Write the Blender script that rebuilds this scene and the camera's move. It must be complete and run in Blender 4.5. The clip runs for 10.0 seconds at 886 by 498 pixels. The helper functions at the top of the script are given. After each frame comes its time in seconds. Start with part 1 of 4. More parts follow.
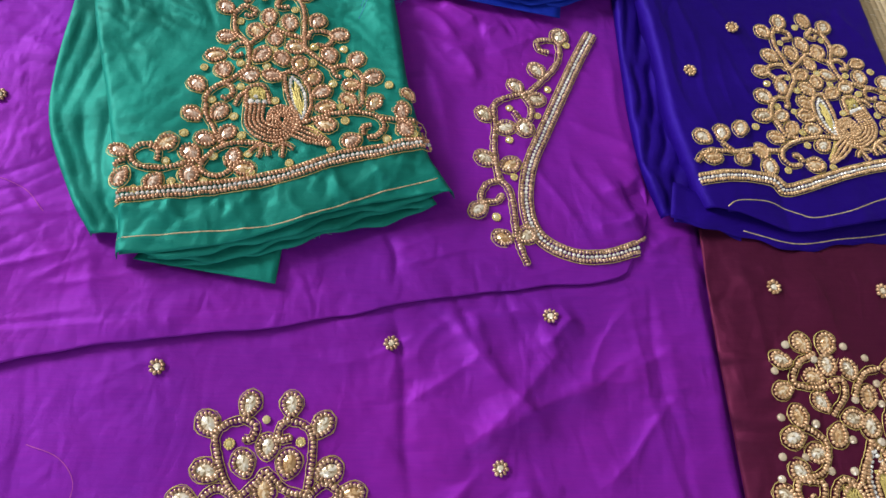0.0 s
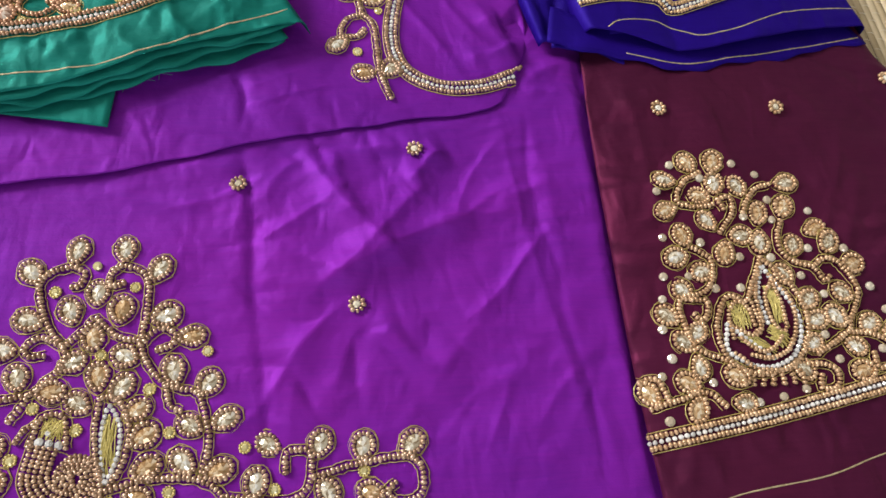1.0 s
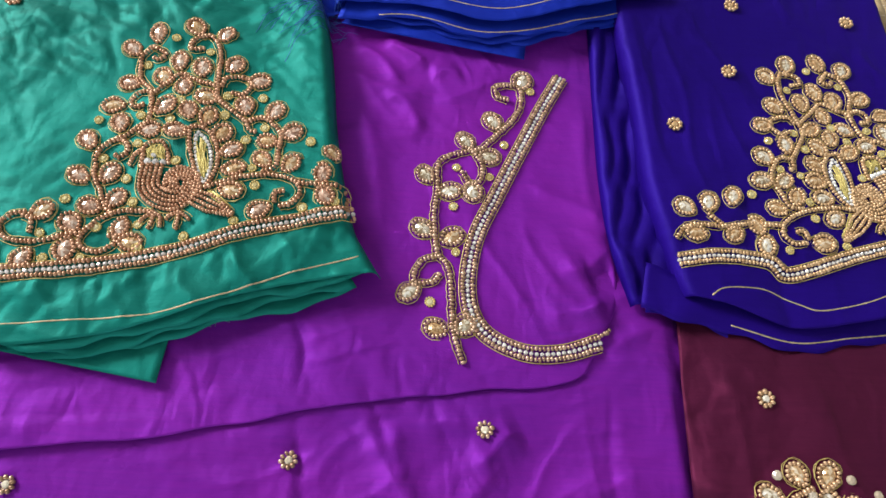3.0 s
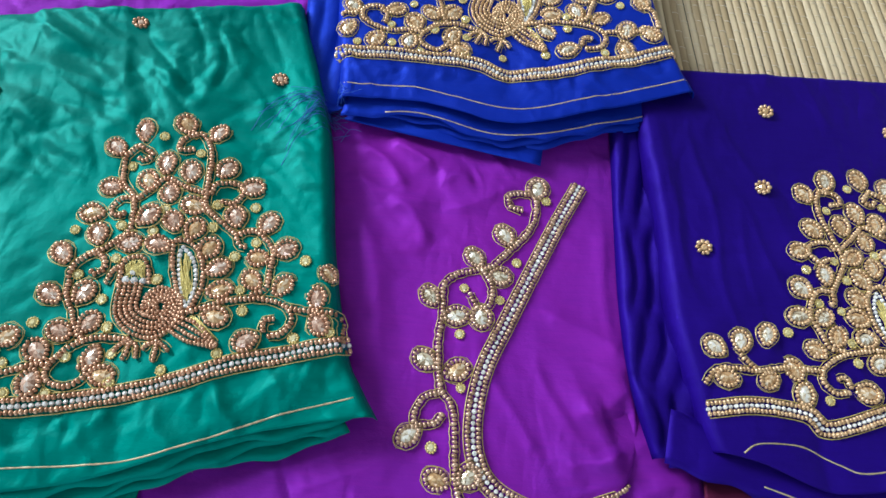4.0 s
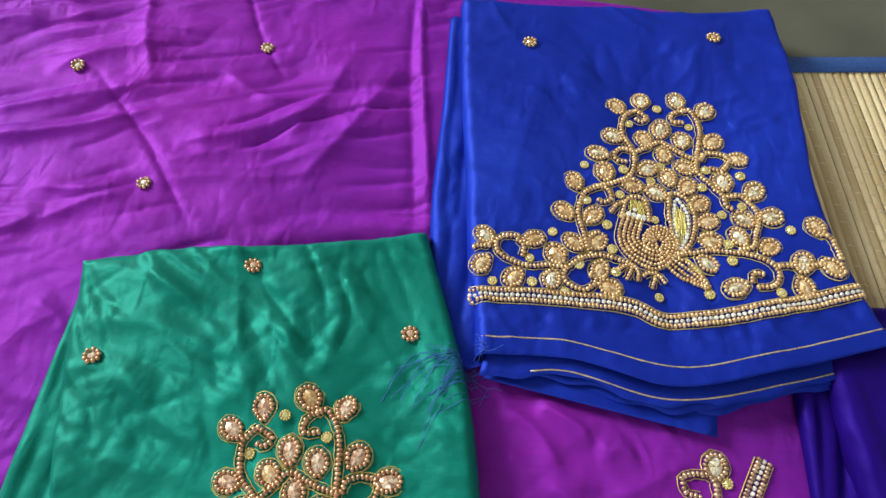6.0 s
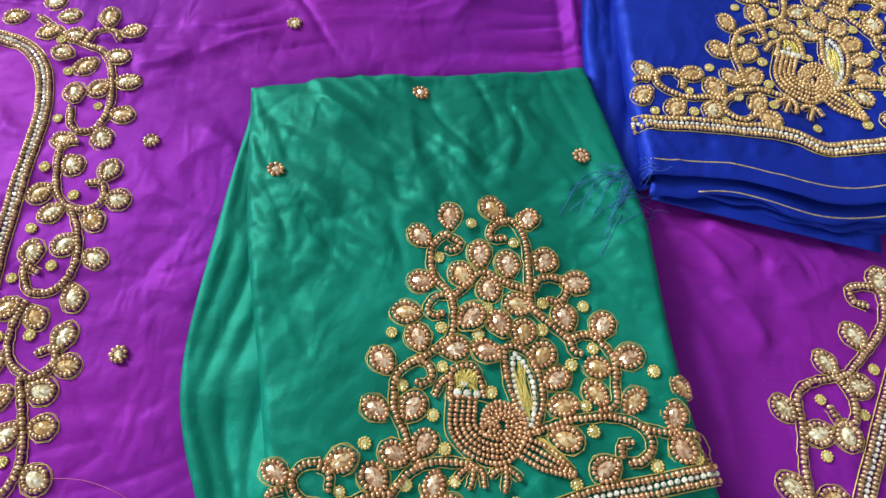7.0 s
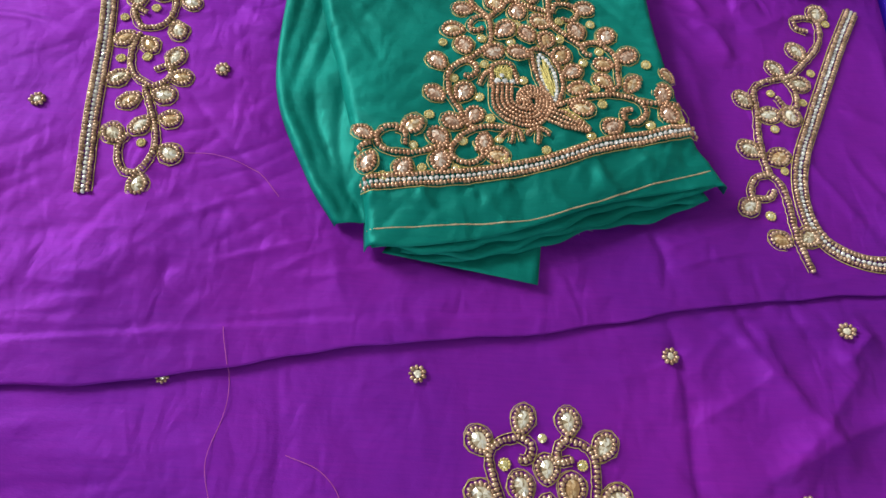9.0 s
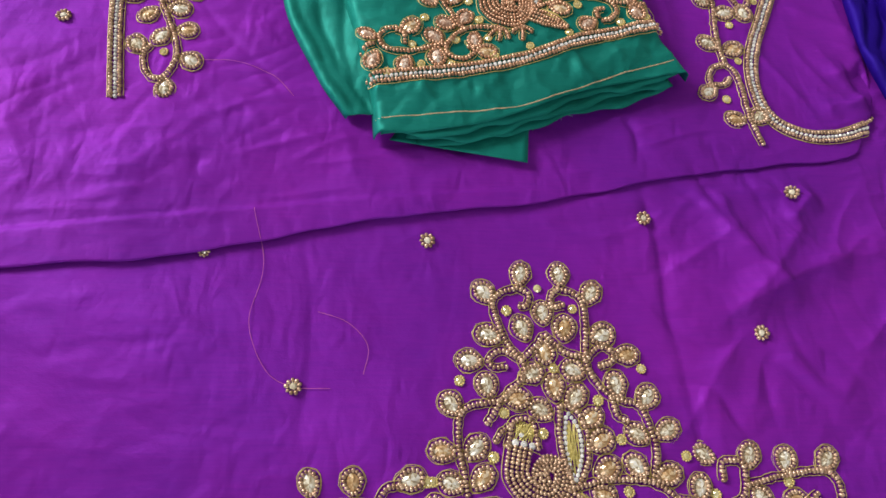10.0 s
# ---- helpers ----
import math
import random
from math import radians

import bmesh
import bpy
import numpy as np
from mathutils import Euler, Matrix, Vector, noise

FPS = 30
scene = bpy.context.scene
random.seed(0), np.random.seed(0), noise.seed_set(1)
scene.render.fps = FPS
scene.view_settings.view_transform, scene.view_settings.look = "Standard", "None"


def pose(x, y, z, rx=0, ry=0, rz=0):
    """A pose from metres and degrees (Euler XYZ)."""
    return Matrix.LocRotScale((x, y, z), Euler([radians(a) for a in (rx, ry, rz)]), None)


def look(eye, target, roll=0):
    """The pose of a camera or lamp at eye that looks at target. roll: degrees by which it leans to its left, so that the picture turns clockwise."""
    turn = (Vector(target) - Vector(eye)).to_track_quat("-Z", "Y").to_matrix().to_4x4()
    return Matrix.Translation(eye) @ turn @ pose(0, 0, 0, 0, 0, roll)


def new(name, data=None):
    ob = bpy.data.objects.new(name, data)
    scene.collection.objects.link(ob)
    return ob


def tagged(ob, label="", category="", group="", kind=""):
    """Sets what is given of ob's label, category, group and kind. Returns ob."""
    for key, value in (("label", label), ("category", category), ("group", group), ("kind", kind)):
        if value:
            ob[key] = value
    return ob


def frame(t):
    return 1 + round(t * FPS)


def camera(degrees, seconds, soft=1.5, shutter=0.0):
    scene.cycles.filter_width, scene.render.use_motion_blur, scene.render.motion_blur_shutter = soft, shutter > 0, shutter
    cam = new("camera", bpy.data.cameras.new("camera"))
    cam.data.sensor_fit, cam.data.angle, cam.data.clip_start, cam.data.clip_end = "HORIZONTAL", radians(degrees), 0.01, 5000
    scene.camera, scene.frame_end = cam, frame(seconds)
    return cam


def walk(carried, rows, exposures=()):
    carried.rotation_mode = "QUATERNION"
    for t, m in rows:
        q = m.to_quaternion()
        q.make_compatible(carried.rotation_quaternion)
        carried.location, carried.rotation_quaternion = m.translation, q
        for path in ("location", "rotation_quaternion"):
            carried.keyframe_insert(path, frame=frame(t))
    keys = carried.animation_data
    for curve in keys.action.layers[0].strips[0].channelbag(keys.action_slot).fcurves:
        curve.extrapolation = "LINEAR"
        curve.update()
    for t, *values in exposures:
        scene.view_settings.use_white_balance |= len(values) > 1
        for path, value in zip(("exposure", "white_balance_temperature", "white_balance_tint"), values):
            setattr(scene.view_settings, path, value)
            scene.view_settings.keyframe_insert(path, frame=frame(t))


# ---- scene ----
cam = camera(67.1, 10.0, 1.5)
PATH = [
    (0, (-0.004, -0.095, 0.352), (0.163, 0.692, -1.479), 12.9),
    (0.5, (0.03, -0.126, 0.334), (0.215, 0.606, -1.517), 12.5),
    (1, (0.067, -0.151, 0.305), (0.265, 0.542, -1.561), 13.2),
    (1.5, (0.082, -0.161, 0.292), (0.297, 0.502, -1.582), 14.2),
    (2, (0.079, -0.129, 0.297), (0.256, 0.5, -1.593), 12.5),
    (2.5, (0.065, -0.072, 0.313), (0.155, 0.659, -1.547), 7.0),
    (2.7, (0.056, -0.056, 0.315), (0.121, 0.71, -1.532), 6.2),
    (3.8, (0.055, 0.027, 0.311), (0.111, 0.863, -1.505), 7.9),
    (4, (0.051, 0.035, 0.31), (0.098, 0.864, -1.509), 7.7),
    (4.5, (0.012, 0.094, 0.321), (-0.015, 0.957, -1.482), 3.1),
    (5, (-0.01, 0.134, 0.318), (-0.101, 1.099, -1.432), 0.5),
    (5.2, (-0.009, 0.148, 0.314), (-0.129, 1.121, -1.429), -1.8),
    (6.3, (-0.016, 0.146, 0.312), (-0.052, 1.097, -1.447), 2.5),
    (6.5, (-0.031, 0.127, 0.312), (-0.047, 1.071, -1.451), 3.6),
    (7, (-0.091, 0.075, 0.288), (-0.142, 0.935, -1.517), 2.0),
    (7.5, (-0.106, 0.061, 0.285), (-0.135, 0.888, -1.536), 5.1),
    (8, (-0.11, 0.054, 0.289), (-0.107, 0.872, -1.536), 7.3),
    (8.5, (-0.12, 0.0, 0.309), (-0.078, 0.838, -1.507), 8.4),
    (8.7, (-0.117, -0.037, 0.311), (-0.101, 0.789, -1.51), 5.5),
    (9, (-0.121, -0.078, 0.309), (-0.061, 0.678, -1.542), 7.7),
    (9.5, (-0.124, -0.118, 0.317), (-0.05, 0.551, -1.567), 7.2),
    (10, (-0.138, -0.137, 0.335), (0.01, 0.522, -1.547), 12.8),
]
walk(cam, [(t, look(eye, target, roll)) for t, eye, target, roll in PATH],
     exposures=[(0, -0.08, 6500, 10), (2.7, 0.0, 6500, 10), (4.0, 0.0, 5600, 3), (5.2, -0.03, 5500, 3), (6.3, 0.05, 7000, -2), (7.0, 0.0, 6800, -2),
                (7.5, -0.08, 6100, 4), (8.5, -0.18, 6200, 4), (9.5, -0.22, 6400, 7), (10, -0.18, 6500, 10)])

# ---- light: daylight from a window on one side, an added fill from the other ----
world = bpy.data.worlds.new("daylight")
scene.world = world
world.use_nodes = True
wn = world.node_tree
sky = wn.nodes.new("ShaderNodeTexSky")
sky.sky_type, sky.sun_disc = "NISHITA", False
sky.sun_elevation, sky.sun_rotation = radians(40), radians(-40)
wn.links.new(sky.outputs[0], wn.nodes["Background"].inputs[0])
wn.nodes["Background"].inputs[1].default_value = 0.12


def area_light(name, eye, target, w, h, watts, colour):
    data = bpy.data.lights.new(name, "AREA")
    data.shape, data.size, data.size_y, data.energy, data.color = "RECTANGLE", w, h, watts, colour
    ob = new(name, data)
    ob.matrix_basis = look(eye, target)
    return ob


area_light("window_daylight", (-3.05, 1.9, 1.8), (-0.05, 0.12, 0.0), 1.4, 1.3, 232, (1.0, 0.98, 0.95))
# soft fill added from the south to lift the shadows; no such source is known
area_light("south_fill", (-0.1, -2.25, 1.15), (0.0, 0.0, 0.1), 0.9, 1.9, 23, (0.93, 0.97, 1.0))



# ---- materials ----
def material(name):
    m = bpy.data.materials.new(name)
    m.use_nodes = True
    return m, m.node_tree.nodes, m.node_tree.links, m.node_tree.nodes["Principled BSDF"]


def ramp(nodes, stops):
    r = nodes.new("ShaderNodeValToRGB")
    while len(r.color_ramp.elements) < len(stops):
        r.color_ramp.elements.new(0.5)
    for e, (p, c) in zip(r.color_ramp.elements, stops):
        e.position, e.color = p, (*c, 1)
    return r


def noise_node(nodes, links, scale, detail=3, stretch=(1, 1, 1)):
    co = nodes.new("ShaderNodeTexCoord")
    mp = nodes.new("ShaderNodeMapping")
    mp.inputs["Scale"].default_value = stretch
    n = nodes.new("ShaderNodeTexNoise")
    n.inputs["Scale"].default_value, n.inputs["Detail"].default_value = scale, detail
    links.new(co.outputs["Object"], mp.inputs[0])
    links.new(mp.outputs[0], n.inputs[0])
    return n


def silk(name, dark, light, shot, gloss=0.45, rough=0.42, puckers=0.25, specular=0.1, crushed=0.6):
    """Shot silk: body colour with a little cloudiness, a weft of another colour in its gloss, fine slubs across."""
    m, nodes, links, b = material(name)
    cloud = noise_node(nodes, links, 6, 4)
    slub = noise_node(nodes, links, 60, 3, (1, 14, 1))
    mixer = nodes.new("ShaderNodeMath")
    mixer.operation = "MULTIPLY_ADD"
    mixer.inputs[1].default_value = 0.35
    links.new(slub.outputs[0], mixer.inputs[0])
    links.new(cloud.outputs[0], mixer.inputs[2])
    r = ramp(nodes, [(0.45, dark), (0.9, light)])
    links.new(mixer.outputs[0], r.inputs[0])
    links.new(r.outputs[0], b.inputs["Base Color"])
    b.inputs["Roughness"].default_value = 0.55
    b.inputs["Specular IOR Level"].default_value = specular
    b.inputs["Sheen Weight"].default_value = 0.05
    b.inputs["Sheen Roughness"].default_value = 0.4
    b.inputs["Sheen Tint"].default_value = (*shot, 1)
    weft = nodes.new("ShaderNodeBsdfAnisotropic")
    weft.inputs["Color"].default_value = (*shot, 1)
    weft.inputs["Roughness"].default_value = rough
    weft.inputs["Anisotropy"].default_value = 0.3
    weave = noise_node(nodes, links, 900, 2, (1, 3, 1))
    soft = noise_node(nodes, links, 95, 3)
    bump = nodes.new("ShaderNodeBump")
    bump.inputs["Strength"].default_value, bump.inputs["Distance"].default_value = 0.25, 0.0004
    links.new(weave.outputs[0], bump.inputs["Height"])
    bump2 = nodes.new("ShaderNodeBump")
    bump2.inputs["Strength"].default_value, bump2.inputs["Distance"].default_value = puckers, 0.0016
    links.new(soft.outputs[0], bump2.inputs["Height"])
    links.new(bump.outputs[0], bump2.inputs["Normal"])
    # soft crushed folds, stronger in some patches than in others
    last = bump2
    for scale, stretch, high in ((21, (1.0, 2.3, 1), 0.0060), (48, (2.0, 1.0, 1), 0.0028)):
        line = noise_node(nodes, links, scale, 1.2, stretch)
        line.inputs["Distortion"].default_value = 0.5
        patchy = noise_node(nodes, links, scale * 0.4, 1)
        mask = nodes.new("ShaderNodeMapRange")
        mask.inputs["From Min"].default_value, mask.inputs["From Max"].default_value = 0.36, 0.68
        times = nodes.new("ShaderNodeMath")
        times.operation = "MULTIPLY"
        crush = nodes.new("ShaderNodeBump")
        crush.inputs["Strength"].default_value, crush.inputs["Distance"].default_value = crushed, high
        links.new(patchy.outputs[0], mask.inputs["Value"])
        links.new(line.outputs[0], times.inputs[0])
        links.new(mask.outputs[0], times.inputs[1])
        links.new(times.outputs[0], crush.inputs["Height"])
        links.new(last.outputs[0], crush.inputs["Normal"])
        last = crush
    for node in (b, weft):
        links.new(last.outputs[0], node.inputs["Normal"])
    mix = nodes.new("ShaderNodeMixShader")
    mix.inputs[0].default_value = gloss
    links.new(b.outputs[0], mix.inputs[1])
    links.new(weft.outputs[0], mix.inputs[2])
    links.new(mix.outputs[0], nodes["Material Output"].inputs[0])
    return m


def bead_metal(name, a, c, rough=0.3, metal=0.5):
    """Small glossy beads, each a little different from its neighbour."""
    m, nodes, links, b = material(name)
    geo = nodes.new("ShaderNodeNewGeometry")
    info = nodes.new("ShaderNodeObjectInfo")
    both = nodes.new("ShaderNodeMath")
    both.operation = "ADD"
    wrap = nodes.new("ShaderNodeMath")
    wrap.operation = "FRACT"
    links.new(geo.outputs["Random Per Island"], both.inputs[0])
    links.new(info.outputs["Random"], both.inputs[1])
    links.new(both.outputs[0], wrap.inputs[0])
    r = ramp(nodes, [(0.0, a), (1.0, c)])
    links.new(wrap.outputs[0], r.inputs[0])
    links.new(r.outputs[0], b.inputs["Base Color"])
    b.inputs["Metallic"].default_value, b.inputs["Roughness"].default_value = metal, rough
    return m


def crystal(name, colour, foil, painted_glint=(0.98, 0.95, 0.90)):
    """A cut stone with foil behind it; dim and glinting facets are painted at random."""
    m, nodes, links, b = material(name)
    info = nodes.new("ShaderNodeObjectInfo")
    geo = nodes.new("ShaderNodeNewGeometry")
    add = nodes.new("ShaderNodeMath")
    links.new(geo.outputs["Random Per Island"], add.inputs[0])
    sub = nodes.new("ShaderNodeMath")
    sub.operation, sub.inputs[1].default_value = "MULTIPLY_ADD", 0.4
    sub.inputs[2].default_value = -0.2
    links.new(info.outputs["Random"], sub.inputs[0])
    links.new(sub.outputs[0], add.inputs[1])
    r = ramp(nodes, [(0.1, foil), (0.6, colour), (0.95, painted_glint)])
    links.new(add.outputs[0], r.inputs[0])
    links.new(r.outputs[0], b.inputs["Base Color"])
    b.inputs["Metallic"].default_value, b.inputs["Roughness"].default_value = 0.3, 0.12
    b.inputs["Coat Weight"].default_value, b.inputs["Coat Roughness"].default_value = 1.0, 0.04
    return m


def plain(name, a, c, scale, rough, metal=0.0, bump=0.0, stretch=(1, 1, 1), vary=False):
    m, nodes, links, b = material(name)
    n = noise_node(nodes, links, scale, 5, stretch)
    r = ramp(nodes, [(0.3, a), (0.72, c)])
    fac = n.outputs[0]
    if vary:
        info = nodes.new("ShaderNodeObjectInfo")
        add = nodes.new("ShaderNodeMath")
        add.operation, add.inputs[1].default_value = "MULTIPLY_ADD", 0.5
        sub = nodes.new("ShaderNodeMath")
        sub.operation, sub.inputs[1].default_value = "SUBTRACT", 0.25
        links.new(info.outputs["Random"], add.inputs[0])
        links.new(n.outputs[0], add.inputs[2])
        links.new(add.outputs[0], sub.inputs[0])
        fac = sub.outputs[0]
    links.new(fac, r.inputs[0])
    links.new(r.outputs[0], b.inputs["Base Color"])
    b.inputs["Roughness"].default_value, b.inputs["Metallic"].default_value = rough, metal
    if bump:
        bp = nodes.new("ShaderNodeBump")
        bp.inputs["Strength"].default_value, bp.inputs["Distance"].default_value = 0.6, bump
        links.new(n.outputs[0], bp.inputs["Height"])
        links.new(bp.outputs[0], b.inputs["Normal"])
    return m


# the purple's lilac gloss colour stands in for blue sky light on the silk
PURPLE = silk("purple_silk", (0.112, 0.009, 0.258), (0.216, 0.012, 0.325), (0.44, 0.05, 0.76), 0.11, 0.56, 0.35, 0.05, 0.65)
GREEN = silk("green_silk", (0.005, 0.110, 0.091), (0.007, 0.164, 0.138), (0.03, 0.50, 0.42), 0.13, 0.55, 0.40, 0.07, 0.7)
BLUE = silk("royal_blue_silk", (0.005, 0.015, 0.25), (0.007, 0.023, 0.36), (0.03, 0.09, 0.74), 0.15, 0.52, 0.35, 0.07, 0.7)
NAVY = silk("violet_blue_silk", (0.010, 0.002, 0.128), (0.015, 0.003, 0.182), (0.05, 0.006, 0.46), 0.12, 0.54, 0.30, 0.06)
MAROON = silk("maroon_silk", (0.030, 0.004, 0.020), (0.066, 0.008, 0.032), (0.30, 0.03, 0.12), 0.15, 0.52, 0.40, 0.07, 0.8)
GOLD_BEAD = bead_metal("antique_gold_beads", (0.34, 0.205, 0.13), (0.70, 0.49, 0.345), 0.30, 0.55)
COPPER_BEAD = bead_metal("copper_beads", (0.38, 0.195, 0.11), (0.70, 0.42, 0.275), 0.30, 0.55)
BRASS_BEAD = bead_metal("bright_gold_beads", (0.48, 0.30, 0.15), (0.79, 0.55, 0.33), 0.32, 0.5)
DARK_BEAD = bead_metal("brown_gold_beads", (0.44, 0.265, 0.14), (0.78, 0.53, 0.33), 0.32, 0.5)
SILVER_STONE = bead_metal("silver_stones", (0.58, 0.57, 0.57), (0.97, 0.96, 0.95), 0.10, 0.15)
CHAMPAGNE = crystal("champagne_stone", (0.95, 0.86, 0.68), (0.38, 0.28, 0.17))
PEACH = crystal("peach_stone", (0.78, 0.53, 0.40), (0.40, 0.22, 0.15), (0.96, 0.82, 0.72))
AMBER = crystal("amber_stone", (0.76, 0.51, 0.27), (0.44, 0.25, 0.11), (0.95, 0.80, 0.60))
DISC = crystal("clear_disc", (0.66, 0.55, 0.42), (0.40, 0.30, 0.20), (0.92, 0.86, 0.76))
LIME = crystal("lime_sequin", (0.70, 0.60, 0.29), (0.38, 0.30, 0.11), (0.92, 0.88, 0.62))
THREAD = plain("gold_thread", (0.44, 0.33, 0.09), (0.78, 0.63, 0.26), 900, 0.4, 0.25)
FLAT_ZARI = plain("woven_zari_line", (0.36, 0.27, 0.15), (0.62, 0.49, 0.31), 500, 0.5, 0.3)
ZARI = plain("bright_zari", (0.55, 0.44, 0.13), (0.82, 0.70, 0.28), 900, 0.4, 0.4)
BAMBOO = plain("bamboo_slats", (0.44, 0.325, 0.18), (0.71, 0.58, 0.38), 40, 0.55, 0, 0.0004, (6, 0.35, 1), True)
STITCH = plain("mat_stitching", (0.66, 0.58, 0.44), (0.80, 0.73, 0.58), 300, 0.8)
BINDING = plain("blue_binding", (0.012, 0.045, 0.20), (0.02, 0.075, 0.30), 500, 0.85, 0, 0.0004)
CEMENT = plain("cement_floor", (0.055, 0.058, 0.048), (0.10, 0.10, 0.085), 14, 0.6, 0, 0.0006)
# grey of the unseen walls and ceiling, set for how much light they bounce
WALL = plain("bounce_wall", (0.44, 0.43, 0.40), (0.55, 0.54, 0.50), 4, 0.9)
MM = 0.001


# ---- mesh helpers ----
WORLD_OF = {}


def mesh_from(name, verts, faces, mat, smooth=True):
    me = bpy.data.meshes.new(name)
    me.from_pydata([tuple(v) for v in verts], [], [tuple(f) for f in faces])
    me.materials.append(mat)
    if smooth:
        me.polygons.foreach_set("use_smooth", [True] * len(me.polygons))
    me.update()
    return me


def thing(name, place, label, category, group="", kind=""):
    ob = new(name)
    ob.matrix_basis = Matrix.Translation(place)
    WORLD_OF[ob] = ob.matrix_basis.copy()
    return tagged(ob, label, category, group, kind)


def part(name, me, parent, m=None, label=""):
    """Links a mesh as one part under a thing or a part; m is its pose in the world."""
    ob = new(name, me)
    m = m or Matrix.Identity(4)
    ob.parent = parent
    ob.matrix_parent_inverse = WORLD_OF[parent].inverted()
    ob.matrix_basis = m
    WORLD_OF[ob] = m.copy()
    return tagged(ob, label)


def smooth_line(points, step):
    """A rounded line through the points, cut into even steps; returns places and directions."""
    p = np.array(points, float)
    if len(p) == 2:
        q = p[0] + (p[1] - p[0]) * np.linspace(0, 1, 24)[:, None]
    else:
        e = np.vstack([2 * p[0] - p[1], p, 2 * p[-1] - p[-2]])
        s = np.linspace(0, 1, 14)[:, None]
        q = []
        for a, b, c, d in zip(e, e[1:], e[2:], e[3:]):
            q.append(0.5 * (2 * b + (c - a) * s + (2 * a - 5 * b + 4 * c - d) * s ** 2 + (3 * b - a - 3 * c + d) * s ** 3))
        q = np.vstack(q)
    ln = np.r_[0, np.cumsum(np.hypot(*np.diff(q, axis=0).T))]
    n = max(2, int(round(ln[-1] / step)) + 1)
    at = np.linspace(0, ln[-1], n)
    out = np.c_[np.interp(at, ln, q[:, 0]), np.interp(at, ln, q[:, 1])]
    d = np.gradient(out, axis=0)
    return out, d / (np.hypot(*d.T)[:, None] + 1e-9)


def unit_ball(level):
    bm = bmesh.new()
    bmesh.ops.create_icosphere(bm, subdivisions=level, radius=1)
    v = np.array([x.co for x in bm.verts])
    bm.verts.index_update()
    f = np.array([[x.index for x in y.verts] for y in bm.faces])
    bm.free()
    return v, f


BALL = unit_ball(2)
_v = BALL[0]
# seed beads are short barrels: flat round the hole, full at the girdle
_a = np.sign(_v[:, 0]) * np.abs(_v[:, 0]) ** 0.62
_r = np.sqrt(np.clip(1 - np.abs(_a) ** 2.6, 0.06, 1)) / (np.hypot(_v[:, 1], _v[:, 2]) + 1e-6)
BARREL = np.c_[_a, _v[:, 1] * np.where(np.abs(_v[:, 0]) > 0.999, 0, _r), _v[:, 2] * np.where(np.abs(_v[:, 0]) > 0.999, 0, _r)], BALL[1]


def bead_geometry(places, ways, along, across, up):
    """Beads at 3D places (mm), turned along their string."""
    v, f = BARREL
    verts, faces = [], []
    for i, (p, w) in enumerate(zip(places, ways)):
        k = random.uniform(0.86, 1.1)
        turn = random.uniform(-0.28, 0.28)
        slip = random.uniform(-0.16, 0.16) * across
        c, s = w[0] - turn * w[1], w[1] + turn * w[0]
        x, y = v[:, 0] * along * k * random.uniform(0.88, 1.1), v[:, 1] * across * k
        verts.append(np.c_[p[0] - slip * s + x * c - y * s, p[1] + slip * c + x * s + y * c, p[2] + random.uniform(-0.15, 0.15) * up + v[:, 2] * up * k])
        faces.append(f + i * len(v))
    return np.vstack(verts) * MM, np.vstack(faces)


def tube_geometry(line, radius, sides=5, closed=False):
    """A thin round thread along a 3D line in mm."""
    p = np.array(line, float)
    d = np.roll(p, -1, 0) - np.roll(p, 1, 0) if closed else np.gradient(p, axis=0)
    d /= np.linalg.norm(d, axis=1)[:, None] + 1e-9
    side = np.cross(d, (0, 0, 1.0))
    side /= np.linalg.norm(side, axis=1)[:, None] + 1e-9
    up = np.cross(side, d)
    verts = []
    for k in range(sides):
        a = 2 * math.pi * k / sides
        verts.append(p + radius * (math.cos(a) * side + math.sin(a) * up))
    verts = np.stack(verts, 1).reshape(-1, 3) * MM
    n, faces = len(p), []
    for i in range(n if closed else n - 1):
        j = (i + 1) % n
        for k in range(sides):
            l = (k + 1) % sides
            faces.append((i * sides + k, i * sides + l, j * sides + l, j * sides + k))
    return verts, faces


def joined(pieces):
    verts, faces, base = [], [], 0
    for v, f in pieces:
        verts.append(v)
        faces.extend([[int(i) + base for i in q] for q in f])
        base += len(v)
    return np.vstack(verts), faces


# ---- cloth ----
from mathutils.bvhtree import BVHTree


def field(px, py, pz):
    px, py = np.broadcast_arrays(np.asarray(px, float), np.asarray(py, float))
    return np.array([noise.noise((u, v, pz)) for u, v in zip(px.ravel(), py.ravel())]).reshape(px.shape)


def ripple(x, y, scale, seed):
    return field(x / scale + seed, y / scale - seed, seed * 1.7)


def ridge(x, y, x0, y0, x1, y1, high, wide, sharp=1.2):
    """A crease from one place to another, dying out at its ends; high may be below nought."""
    dx, dy = x1 - x0, y1 - y0
    l2 = dx * dx + dy * dy
    s = ((x - x0) * dx + (y - y0) * dy) / l2
    d = ((x - x0) * dy - (y - y0) * dx) / math.sqrt(l2) + 2.0 * np.sin(s * 5 + x0)
    fade = np.clip(np.minimum((s + 0.1) * 4, (1.1 - s) * 4), 0, 1)
    # shade put into the shape: steep away from the window (+x, -y), long on the lit side
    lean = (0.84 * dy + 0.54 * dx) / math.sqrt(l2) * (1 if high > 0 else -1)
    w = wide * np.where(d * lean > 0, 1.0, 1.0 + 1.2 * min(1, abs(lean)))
    return high * fade * np.exp(-(np.abs(d) / w) ** sharp)


